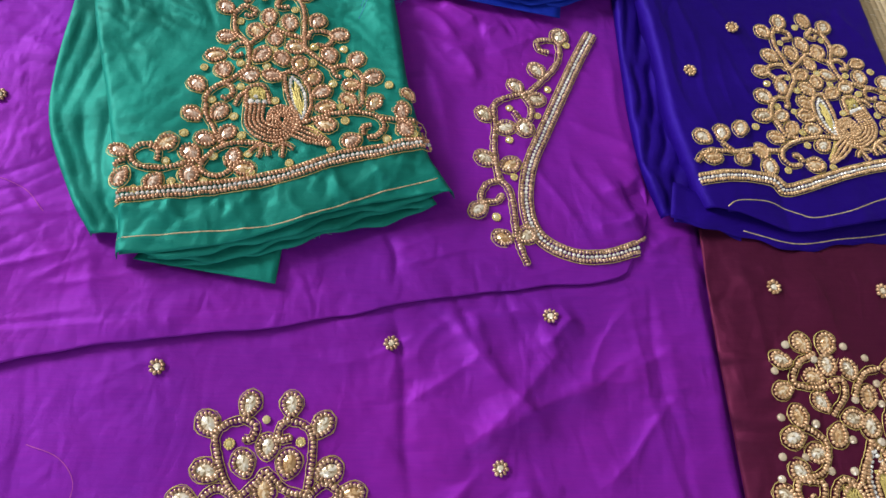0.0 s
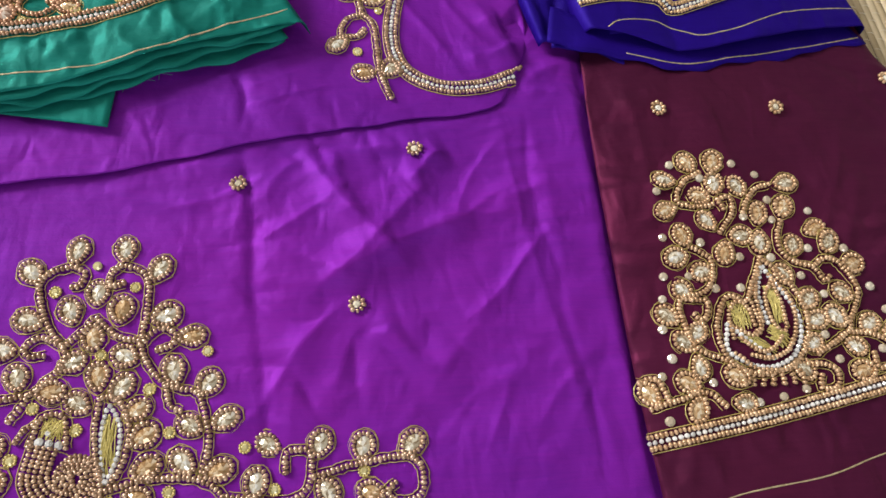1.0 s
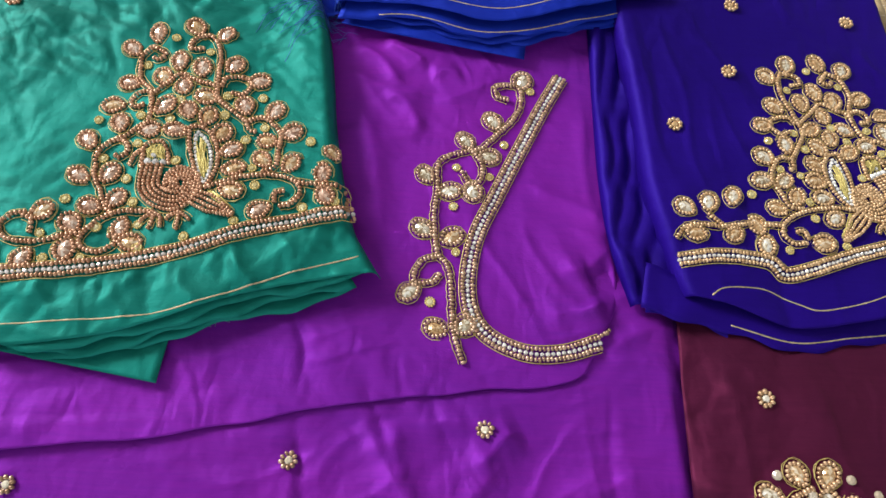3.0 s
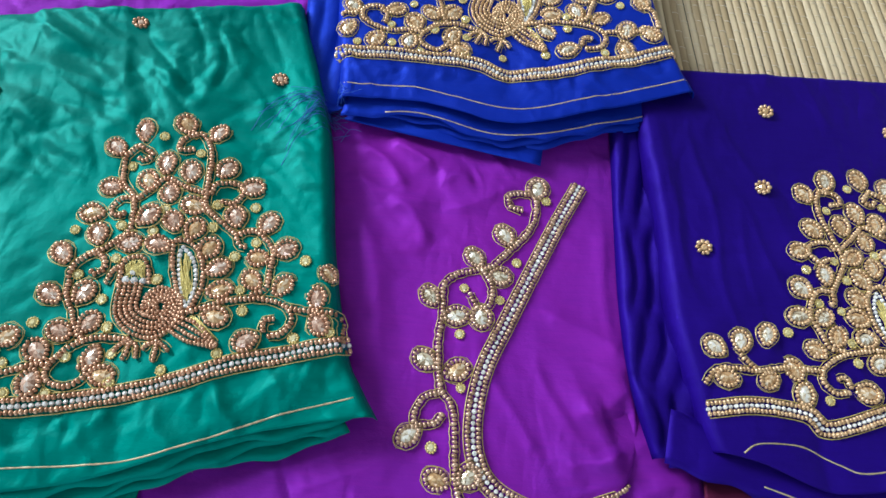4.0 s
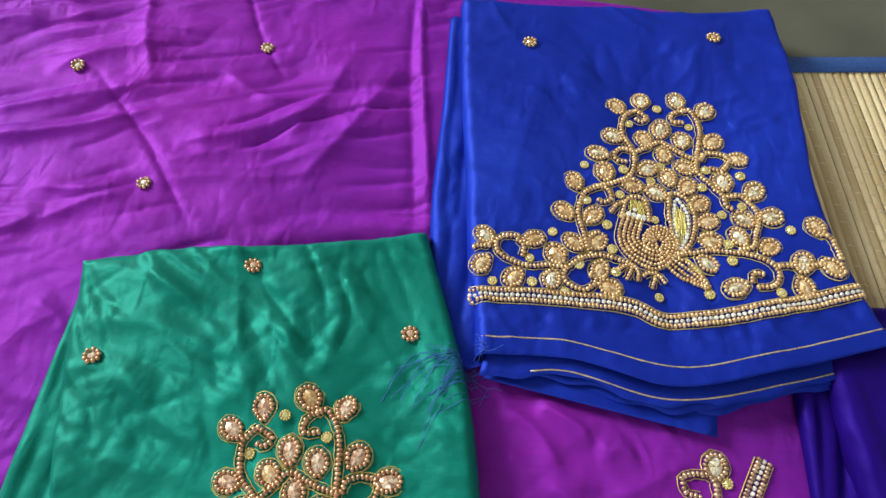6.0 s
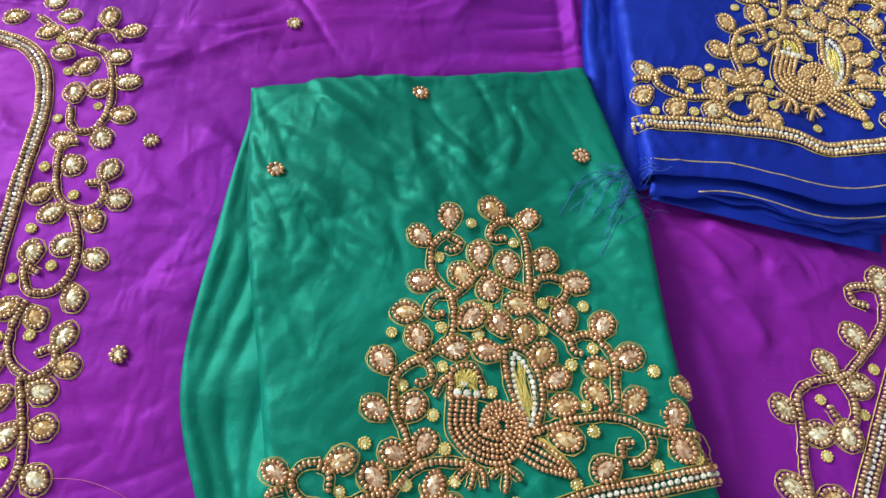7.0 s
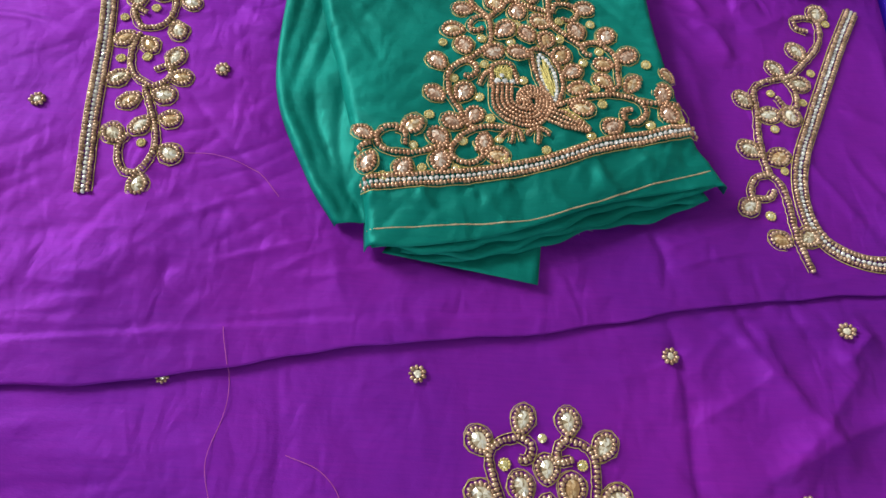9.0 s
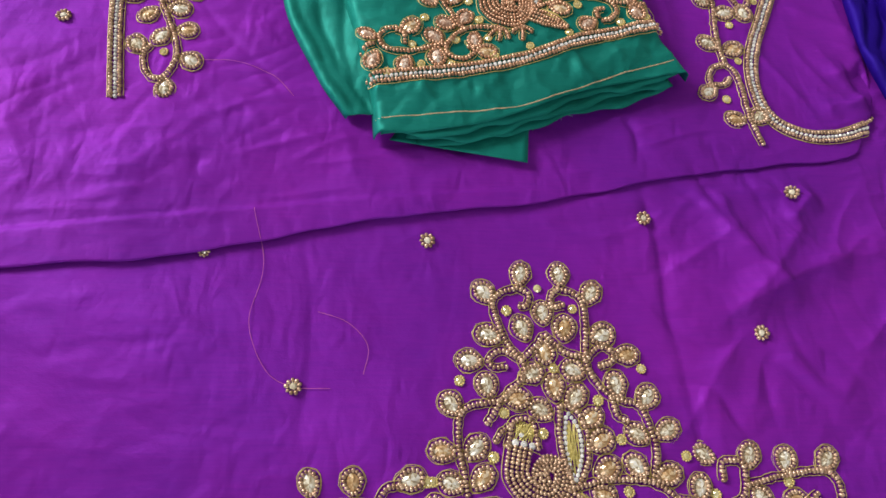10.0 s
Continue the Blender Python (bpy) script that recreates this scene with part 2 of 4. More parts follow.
def crumple(x, y, scale, seed):
    """Sharp little folds, as in pressed silk."""
    w = 0.35 * field(x / scale * 0.6, y / scale * 0.6, seed + 9)
    return 0.5 - np.abs(field(x / scale + seed + w, y / scale - w, seed))


def fine_folds(x, y, lean, long, short, seed):
    """Long thin pinched folds leaning one way (degrees), wavering a little."""
    c, q = math.cos(radians(lean)), math.sin(radians(lean))
    u, v = x * c + y * q, y * c - x * q
    w = 0.5 * field(x / 70, y / 70, seed + 3)
    r = np.clip(1 - 2.1 * np.abs(field(u / long + seed, v / short + w * 1.6, seed)), 0, 1)
    return 1.5 * r ** 2.4 * np.clip(0.5 + 1.7 * field(x / 55 + seed, y / 55, seed + 6), 0, 1)


def region(x, y, x0, x1, y0, y1, soft=40.0):
    """One inside a stretch of cloth, fading to nought outside it."""
    return np.clip(np.minimum(np.minimum(x - x0, x1 - x), np.minimum(y - y0, y1 - y)) / soft + 0.5, 0, 1)


def puckers(cx, cy, rx, ry, first, last, count, seed):
    """Short creases that radiate where stitching draws the cloth together."""
    rng = random.Random(seed)
    rows = []
    for k in range(count):
        a = radians(first + (last - first) * (k + rng.uniform(-0.3, 0.3)) / (count - 1))
        r0, r1 = rng.uniform(0.86, 1.0), rng.uniform(1.2, 1.6)
        b = a + rng.uniform(-0.12, 0.12)
        rows.append((cx + rx * r0 * math.cos(a), cy + ry * r0 * math.sin(a), cx + rx * r1 * math.cos(b), cy + ry * r1 * math.sin(b),
                     rng.choice((-1, 1, 1)) * rng.uniform(0.8, 1.6), rng.uniform(1.8, 3.2), 1.1))
    return rows


def gathers(line, count, deep, seed):
    """Small tucks hanging below a sewn border."""
    rng = random.Random(seed)
    xs, ys = [p[0] for p in line], [p[1] for p in line]
    rows = []
    for _ in range(count):
        x = rng.uniform(xs[0], xs[-1])
        y = float(np.interp(x, xs, ys)) - 4
        l = deep * rng.uniform(0.5, 1.1)
        rows.append((x, y, x + l * rng.uniform(-0.2, 0.7), y - l, rng.choice((-1, 1)) * rng.uniform(0.7, 1.5), rng.uniform(1.6, 3.0), 1.2))
    return rows


def pressed_lines(count, x0, x1, y0, y1, lean, spread, seed):
    """Thin sharp creases strewn over a stretch of cloth, most of them leaning one way (degrees)."""
    rng = random.Random(seed)
    rows = []
    for _ in range(count):
        x, y = rng.uniform(x0, x1), rng.uniform(y0, y1)
        t = radians(lean + rng.gauss(0, spread))
        l = rng.uniform(18, 75)
        rows.append((x, y, x + l * math.cos(t), y + l * math.sin(t), rng.choice((-1, 1)) * rng.uniform(0.5, 1.5), rng.uniform(1.8, 4.5), 1.0))
    return rows


def patch(left, right, bottom, top, nx, ny, height, folds="", low=0.0, fold_radius=5.0):
    """A sheet between four edges (mm, left and right from the bottom up). folds: the edges that turn down to height low."""
    def cut(edge, n):
        e, _ = smooth_line(edge, 1.0)
        k = np.linspace(0, len(e) - 1, n)
        return np.c_[np.interp(k, range(len(e)), e[:, 0]), np.interp(k, range(len(e)), e[:, 1])]
    L, R, B, T = cut(left, ny), cut(right, ny), cut(bottom, nx), cut(top, nx)
    u, v = np.linspace(0, 1, nx)[None, :, None], np.linspace(0, 1, ny)[:, None, None]
    xy = (1 - u) * L[:, None] + u * R[:, None] + (1 - v) * B[None] + v * T[None] - (
        (1 - u) * (1 - v) * B[0] + u * (1 - v) * B[-1] + (1 - u) * v * T[0] + u * v * T[-1])
    x, y = xy[:, :, 0], xy[:, :, 1]
    z = np.asarray(height(x, y), float) + np.zeros_like(x)
    wide = np.hypot(*(xy[:, -1] - xy[:, 0]).T)[:, None]
    tall = np.hypot(*(xy[-1] - xy[0]).T)[None, :]
    d = np.full(x.shape, 1e9)
    for side, far in (("L", wide * u[:, :, 0]), ("R", wide * (1 - u[:, :, 0])), ("T", tall * (1 - v[:, :, 0])), ("B", tall * v[:, :, 0])):
        if side in folds:
            d = np.minimum(d, far)
    bend = 1 - np.sqrt(np.clip(1 - np.clip(1 - d / fold_radius, 0, 1) ** 2, 0, 1))
    z = z - (z - low) * bend
    verts = [tuple(p) for p in (np.stack([x, y, z], 2).reshape(-1, 3) * MM)]
    faces = [(j * nx + i, j * nx + i + 1, (j + 1) * nx + i + 1, (j + 1) * nx + i) for j in range(ny - 1) for i in range(nx - 1)]
    return verts, faces


def sheet(name, geo, mat, parent, thick=0.0004, label=""):
    ob = part(name, mesh_from(name, geo[0], geo[1], mat), parent, None, label)
    s = ob.modifiers.new("thickness", "SOLIDIFY")
    s.thickness, s.offset = thick, -1
    return ob


class Ground:
    """Finds the height and the slope of a cloth below a place."""
    def __init__(self, *geos):
        v, f = joined([(np.array(g[0]), g[1]) for g in geos])
        self.tree = BVHTree.FromPolygons([Vector(p) for p in v], f)

    def at(self, x, y):
        hit, n, _, _ = self.tree.ray_cast(Vector((x * MM, y * MM, 0.2)), Vector((0, 0, -1)))
        if hit is None:
            hit, n, _, _ = self.tree.find_nearest(Vector((x * MM, y * MM, 0.01)))
            return hit.z * 1000, n
        return hit.z * 1000, n


# ---- embroidery ----
class Embroidery:
    """Beads, stones and threads sewn on one cloth. lay: 2 x 3 matrix from the pattern's mm to the place's mm."""
    def __init__(self, owner, ground, lay, bead, stones, disc):
        self.owner, self.ground, self.lay = owner, ground, np.array(lay, float)
        self.size = math.sqrt(abs(np.linalg.det(self.lay[:, :2])))
        self.bead, self.stones, self.disc = bead, stones, disc
        self.rings = [self.ring_meshes(k) for k in range(3)]
        self.gems = [self.gem_mesh(s, k) for s in stones for k in range(2)]
        self.seq = self.sequin_meshes()
        self.flower_mesh = self.flower_meshes()
        self.one_bead = mesh_from("bead", BARREL[0] * MM, BARREL[1], bead)

    def to_world(self, pts):
        p = np.array(pts, float)
        return p @ self.lay[:, :2].T + self.lay[:, 2]

    def lifted(self, xy, lift):
        return [(x, y, self.ground.at(x, y)[0] + lift) for x, y in xy]

    def pose_at(self, x, y, degrees):
        z, n = self.ground.at(x, y)
        if n.z < 0:
            n = -n
        n = (n + Vector((0, 0, 0.6))).normalized()
        tilt = Vector((0, 0, 1)).rotation_difference(n).to_matrix().to_4x4()
        return Matrix.Translation((x * MM, y * MM, z * MM)) @ tilt @ Matrix.Rotation(radians(degrees), 4, "Z")

    @staticmethod
    def pear(n, long, wide, grow=0.0):
        """Outline of a drop whose point looks along +x."""
        t = np.linspace(0, 2 * math.pi, n, endpoint=False)
        x = np.cos(t)
        y = np.sin(t) * (1 - 0.34 * np.maximum(0, x) ** 1.2)
        return np.c_[x * (long + grow), y * (wide + grow)]

    def ring_meshes(self, k):
        wide = (4.4, 4.7, 4.1)[k]
        line = self.pear(200, 5.8, wide)
        ln = np.r_[0, np.cumsum(np.hypot(*np.diff(np.vstack([line, line[:1]]), axis=0).T))]
        n = 15 + k % 2
        at = (np.arange(n) + 0.5) * ln[-1] / n
        c = np.vstack([line, line[:1]])
        p = np.c_[np.interp(at, ln, c[:, 0]), np.interp(at, ln, c[:, 1])]
        q = np.c_[np.interp(at + 0.3, ln, c[:, 0]), np.interp(at + 0.3, ln, c[:, 1])] - p
        q /= np.hypot(*q.T)[:, None]
        ring = mesh_from("bead_ring", *bead_geometry(np.c_[p, np.full(n, 1.1)], q, 1.0, 1.3, 1.2), self.bead)
        strands = []
        for grow in (1.95, 2.35):
            edge = self.pear(17, 5.8, wide, grow)
            edge += np.random.uniform(-0.42, 0.42, edge.shape)
            strands.append(tube_geometry(np.c_[edge, np.full(len(edge), 0.35)], 0.19, 4, True))
        thread = mesh_from("thread_edge", *joined(strands), THREAD)
        return ring, thread

    def gem_mesh(self, mat, k):
        """A faceted pear-shaped stone."""
        n = 10
        base, girdle, table = self.pear(n, 4.9, 3.6), self.pear(n, 4.7, 3.4), self.pear(n, 2.4, 1.7 + 0.2 * k)
        turn = math.pi / n * (k + 0.3)
        c, s = math.cos(turn * 0.4), math.sin(turn * 0.4)
        table = table @ np.array([[c, s], [-s, c]])
        ring = np.vstack([np.c_[base, np.full(n, 0.1)], np.c_[girdle, np.full(n, 1.0)], np.c_[table, 2.0 + np.random.uniform(-0.2, 0.2, n)], [(0.2, 0, 2.25)]]) * MM
        facets = []
        for i in range(n):
            j = (i + 1) % n
            facets += [(i, j, n + j, n + i), (n + i, n + j, 2 * n + i), (n + j, 2 * n + j, 2 * n + i), (2 * n + i, 2 * n + j, 3 * n)]
        verts, faces = [], []
        for q in facets:
            faces.append(tuple(range(len(verts), len(verts) + len(q))))
            verts += [ring[c] for c in q]
        return mesh_from("stone", verts, faces, mat, False)

    def sequin_meshes(self):
        """A round stone in a ring of tiny beads."""
        a = np.linspace(0, 2 * math.pi, 11, endpoint=False)
        p = np.c_[np.cos(a) * 2.1, np.sin(a) * 2.1, np.full(11, 0.6)]
        ring = mesh_from("rim", *bead_geometry(p, np.c_[-np.sin(a), np.cos(a)], 0.62, 0.6, 0.6), THREAD)
        rings = [(1.75, 0.1), (1.7, 0.8), (0.9, 1.35)]
        n = 10
        b = np.linspace(0, 2 * math.pi, n, endpoint=False)
        verts = np.vstack([np.c_[np.cos(b) * r, np.sin(b) * r, np.full(n, z)] for r, z in rings]) * MM
        faces = [(k * n + i, k * n + (i + 1) % n, (k + 1) * n + (i + 1) % n, (k + 1) * n + i) for k in range(2) for i in range(n)]
        faces.append(tuple(range(2 * n, 3 * n)))
        return ring, mesh_from("sequin", verts, faces, self.disc, False)

    def flower_meshes(self):
        """Nine beads close round one stone, edged with thread."""
        a = np.linspace(0, 2 * math.pi, 9, endpoint=False)
        p = np.c_[np.cos(a) * 3.2, np.sin(a) * 3.2, np.full(9, 1.0)]
        ring = mesh_from("bead_flower", *bead_geometry(p, np.c_[-np.sin(a), np.cos(a)], 1.02, 1.25, 1.15), self.bead)
        a = a[:8]
        n = 8
        verts = np.vstack([np.c_[np.cos(a) * r, np.sin(a) * r, np.full(n, z)] for r, z in ((2.0, 0.2), (1.9, 1.3), (1.0, 1.9))]) * MM
        faces = [(k * n + i, k * n + (i + 1) % n, (k + 1) * n + (i + 1) % n, (k + 1) * n + i) for k in range(2) for i in range(n)]
        faces.append(tuple(range(2 * n, 3 * n)))
        return ring, mesh_from("flower_stone", verts, faces, self.stones[0], False)

    def leaf(self, x, y, degrees, scale=1.0):
        d = np.array([math.cos(radians(degrees)), math.sin(radians(degrees))])
        d = self.lay[:, :2] @ d
        (wx, wy), = self.to_world([(x, y)]) - 0.7 * d / np.hypot(*d)
        m = self.pose_at(wx, wy, math.degrees(math.atan2(d[1], d[0]))) @ Matrix.Scale(self.size * scale * random.uniform(0.88, 0.99), 4)
        k = random.randrange(3)
        ring = part("leaf", self.rings[k][0], self.owner, m)
        part("stone", random.choice(self.gems), ring, m)
        part("thread_edge", self.rings[k][1], ring, m)

    def leaves(self, rows):
        for x, y, a in rows:
            self.leaf(x, y, a)

    def sequins(self, rows, bare=False):
        for x, y in rows:
            (wx, wy), = self.to_world([(x, y)])
            m = self.pose_at(wx, wy, random.uniform(0, 360)) @ Matrix.Scale(self.size * random.uniform(0.92, 1.08) * (1.25 if bare else 1), 4)
            s = part("sequin", self.seq[1], self.owner, m)
            if not bare:
                part("rim", self.seq[0], s, m)

    def flowers(self, rows):
        for x, y in rows:
            (wx, wy), = self.to_world([(x, y)])
            m = self.pose_at(wx, wy, random.uniform(0, 360)) @ Matrix.Scale(self.size, 4)
            f = part("flower", self.flower_mesh[0], self.owner, m)
            part("flower_stone", self.flower_mesh[1], f, m)

    def string(self, pts, name="vine", edged=True, across=1.5, mat=None, step=2.0):
        """A string of beads along a rounded line, with couched thread on both sides."""
        line, way = smooth_line(self.to_world(pts), step * self.size)
        s = self.size
        geo = bead_geometry(self.lifted(line, 1.1 * s), way, 0.96 * s, across * s, 1.25 * s)
        ob = tagged(part(name, mesh_from(name, *geo, mat or self.bead), self.owner), kind="stuff")
        if edged:
            side = np.c_[-way[:, 1], way[:, 0]]
            tubes = []
            for sign in (1, -1):
                wob = (0.62 + across + np.random.uniform(-0.32, 0.42, len(line)))[:, None] * s
                tubes.append(tube_geometry(self.lifted(line + sign * side * wob, 0.35), 0.23 * s, 5))
            part("thread_edge", mesh_from("thread_edge", *joined(tubes), THREAD), ob)
        return ob

    def single_beads(self, pts, across=1.14, step=1.85):
        """A row of beads, each a part of its own."""
        line, way = smooth_line(self.to_world(pts), step * self.size)
        s = self.size
        for (x, y, z), w in zip(self.lifted(line, 1.1 * s), way):
            x, y = x + random.uniform(-0.15, 0.15), y + random.uniform(-0.15, 0.15)
            m = Matrix.Translation((x * MM, y * MM, z * MM)) @ Matrix.Rotation(math.atan2(w[1], w[0]) + random.uniform(-0.28, 0.28), 4, "Z")
            part("bead", self.one_bead, self.owner, m @ Matrix.Diagonal((0.92 * s, across * s, 1.25 * s, 1)) @ Matrix.Scale(random.uniform(0.88, 1.1), 4))

    def strings(self, rows):
        for pts in rows:
            self.string(pts)

    def stone_line(self, pts, step=2.7, radius=1.15):
        line, way = smooth_line(self.to_world(pts), step * self.size)
        r = radius * self.size
        n = 8
        b = np.linspace(0, 2 * math.pi, n, endpoint=False) + 0.2
        cut = [(k * n + i, k * n + (i + 1) % n, (k + 1) * n + (i + 1) % n, (k + 1) * n + i) for k in range(2) for i in range(n)] + [tuple(range(2 * n, 3 * n))]
        gems = []
        for x, y, z in self.lifted(line, 0):
            k = r * random.uniform(0.93, 1.07)
            lean = np.random.uniform(-0.22, 0.22, 2)
            v = np.vstack([np.c_[np.cos(b) * q, np.sin(b) * q, np.full(n, h)] for q, h in ((0.95, 0.1), (1.0, 0.85), (0.52, 1.45))]) * k
            v[:, 2] += v[:, :2] @ lean
            gems.append(((v + (x, y, z)) * MM, cut))
        tagged(part("stone_line", mesh_from("stone_line", *joined(gems), SILVER_STONE, False), self.owner), kind="stuff")

    def zari(self, pts, width, name="zari_fill"):
        """Loose metallic stitches along a line."""
        line, way = smooth_line(self.to_world(pts), 1.0)
        tubes = []
        w = width * self.size
        for k in range(int(16 + width * 3)):
            a, b = np.random.uniform(-0.5, 0.5, 2) * w
            i = random.randrange(0, max(1, len(line) // 3))
            j = random.randrange(max(1, len(line) * 2 // 3), len(line))
            side_i, side_j = np.array((-way[i][1], way[i][0])), np.array((-way[j][1], way[j][0]))
            p, q = line[i] + side_i * a, line[j] + side_j * b
            m = (p + q) / 2 + np.random.uniform(-0.6, 0.6, 2)
            (x0, y0, z0), (x1, y1, z1), (x2, y2, z2) = self.lifted([p, m, q], 0.5)
            tubes.append(tube_geometry([(x0, y0, z0), (x1, y1, z1 + random.uniform(0.6, 1.4)), (x2, y2, z2)], 0.24, 4))
        tagged(part(name, mesh_from(name, *joined(tubes), ZARI), self.owner), kind="stuff")

    def border(self, pts, world_pts=False):
        """Two rows of beads with a row of stones between them."""
        keep = self.lay
        if world_pts:
            self.lay = np.array([[keep[0, 0] * 0 + self.size, 0, 0], [0, self.size, 0]])
            pts = [(x / self.size, y / self.size) for x, y in pts]
        line, way = smooth_line(pts, 4)
        side = np.c_[-way[:, 1], way[:, 0]]
        self.string(line + side * 2.55, "border_edge", False, 1.35)
        self.string(line - side * 2.55, "border_edge", False, 1.35)
        self.stone_line(line)
        for sign in (4.4, -4.4):
            l, w = smooth_line(self.to_world(line + side * sign), 3)
            part("thread_edge", mesh_from("thread_edge", *tube_geometry(self.lifted(l, 0.3), 0.28, 5), THREAD), self.owner)
        self.lay = keep


def thread_line(owner, ground, pts, name="zari_line", radius=0.36, mat=None, lift=0.12):
    """A narrow flat line woven into the cloth."""
    line, way = smooth_line(pts, 2)
    v, f = [], []
    for k, ((x, y), (c, s)) in enumerate(zip(line, way)):
        w = radius * random.uniform(0.75, 1.1)
        for o in (-w, w):
            px, py = x - s * o, y + c * o
            v.append((px * MM, py * MM, (ground.at(px, py)[0] + lift) * MM))
    f = [(2 * k, 2 * k + 2, 2 * k + 3, 2 * k + 1) for k in range(len(line) - 1)]
    ob = part(name, mesh_from(name, v, f, mat or FLAT_ZARI), owner)
    ob.modifiers.new("thickness", "SOLIDIFY").thickness = 0.0001


# ---- the floor, and unseen walls and ceiling added to bounce the light ----
def box_geometry(x0, y0, z0, x1, y1, z1):
    v = [(x, y, z) for x in (x0, x1) for y in (y0, y1) for z in (z0, z1)]
    return np.array(v, float), [(0, 1, 3, 2), (4, 6, 7, 5), (0, 4, 5, 1), (2, 3, 7, 6), (0, 2, 6, 4), (1, 5, 7, 3)]


def setting(name, boxes, mat, label, category):
    v, f = joined([box_geometry(*b) for b in boxes])
    ob = new(name, mesh_from(name, v, f, mat, False))
    return tagged(ob, label, category, kind="structure")


setting("floor", [(-3.0, -2.2, -0.1, 2.2, 3.0, -0.007)], CEMENT, "worn grey-green cement floor under the straw mat", "floor")
setting("unseen_wall_north", [(-3.0, 3.0, -0.1, 2.2, 3.15, 2.7)], WALL, "unseen plain wall added to bounce light", "wall")
setting("unseen_wall_south", [(-3.0, -2.35, -0.1, -0.55, -2.2, 2.7), (0.35, -2.35, -0.1, 2.2, -2.2, 2.7), (-0.55, -2.35, 2.1, 0.35, -2.2, 2.7)],
        WALL, "unseen wall added to bounce light, with a gap behind the fill lamp", "wall")
setting("unseen_wall_east", [(2.2, -2.35, -0.1, 2.35, 3.15, 2.7)], WALL, "unseen plain wall added to bounce light", "wall")
setting("unseen_wall_west", [(-3.15, -2.35, -0.1, -3.0, 1.2, 2.7), (-3.15, 2.6, -0.1, -3.0, 3.15, 2.7), (-3.15, 1.2, -0.1, -3.0, 2.6, 1.15), (-3.15, 1.2, 2.45, -3.0, 2.6, 2.7)],
        WALL, "unseen wall added to bounce light, with a window opening", "wall")
setting("ceiling", [(-3.15, -2.35, 2.7, 2.35, 3.15, 2.8)], WALL, "unseen plain ceiling added to bounce light", "ceiling")

# ---- straw mat ----
MAT_TURN = radians(5)
MAT_CORNER = np.array((186.5, 467.0))


def mat_place(a, b):
    """a along the bound edge, b away from it towards the viewer (mm)."""
    c, s = math.cos(MAT_TURN), math.sin(MAT_TURN)
    return MAT_CORNER[0] + a * c + b * s, MAT_CORNER[1] + a * s - b * c


mat = thing("straw_mat", (0.25, 0.2, -0.007), "split-bamboo mat with blue cloth binding, lying on the floor", "mat")
slat_pool = []
for k in range(6):
    w, h = random.uniform(1.9, 2.5), random.uniform(1.0, 1.5)
    prof = [(-w, 0), (-w * 0.8, h * 0.8), (0, h), (w * 0.8, h * 0.8), (w, 0)]
    rows = 12
    v = []
    for i in range(rows):
        b = -i * 950 / (rows - 1)
        dx = random.uniform(-0.35, 0.35)
        v += [((x + dx) * MM, b * MM, (z + random.uniform(-0.1, 0.1)) * MM) for x, z in prof]
    f = [(i * 5 + k2, i * 5 + k2 + 1, (i + 1) * 5 + k2 + 1, (i + 1) * 5 + k2) for i in range(rows - 1) for k2 in range(4)]
    slat_pool.append(mesh_from("slat", v, f, BAMBOO))
for k in range(185):
    x, y = mat_place(-640 + k * 4.7 + random.uniform(-0.2, 0.2), 0)
    part("slat", random.choice(slat_pool), mat, Matrix.Translation((x * MM, y * MM, -0.0068)) @ Matrix.Rotation(MAT_TURN + random.uniform(-0.0015, 0.0015), 4, "Z"))
stitches = []
for r in range(46):
    for k in range(136, 185):
        b = 7 + r * 13 + (k % 2) * 6 + random.uniform(-1.5, 1.5)
        x0, y0 = mat_place(-640 + k * 4.7 - 1.9, b)
        x1, y1 = mat_place(-640 + k * 4.7 + 1.9, b + 1.2)
        stitches.append(tube_geometry([(x0, y0, -5.9), ((x0 + x1) / 2, (y0 + y1) / 2, -5.2), (x1, y1, -5.9)], 0.22, 3))
tagged(part("stitching", mesh_from("stitching", *joined(stitches), STITCH), mat), kind="stuff")
v, f = [], []
for i in range(112):
    a = -645 + i * 8
    for b, z in ((0.8, -5.0), (0.3, -4.4), (-6, -4.3 + random.uniform(-0.2, 0.2)), (-12.0, -4.6), (-12.8 + random.uniform(-0.3, 0.3), -6.9)):
        x, y = mat_place(a, b)
        v.append((x * MM, y * MM, z * MM))
f = [(i * 5 + k, i * 5 + k + 1, (i + 1) * 5 + k + 1, (i + 1) * 5 + k) for i in range(111) for k in range(4)]
part("binding", mesh_from("binding", v, f, BINDING), mat, None, "blue cloth binding sewn along the edge")
v = []
for i in range(110):
    for b, z in ((315.5, -6.2), (316.0, -5.0), (325.0, -4.8 + random.uniform(-0.1, 0.1)), (334.5, -5.0), (335.2 + random.uniform(-0.3, 0.3), -6.2)):
        x, y = mat_place(-640 + i * 8, b)
        v.append((x * MM, y * MM, z * MM))
part("stripe", mesh_from("stripe", v, f[:109 * 4], BINDING), mat, None, "blue cloth band sewn across the slats")

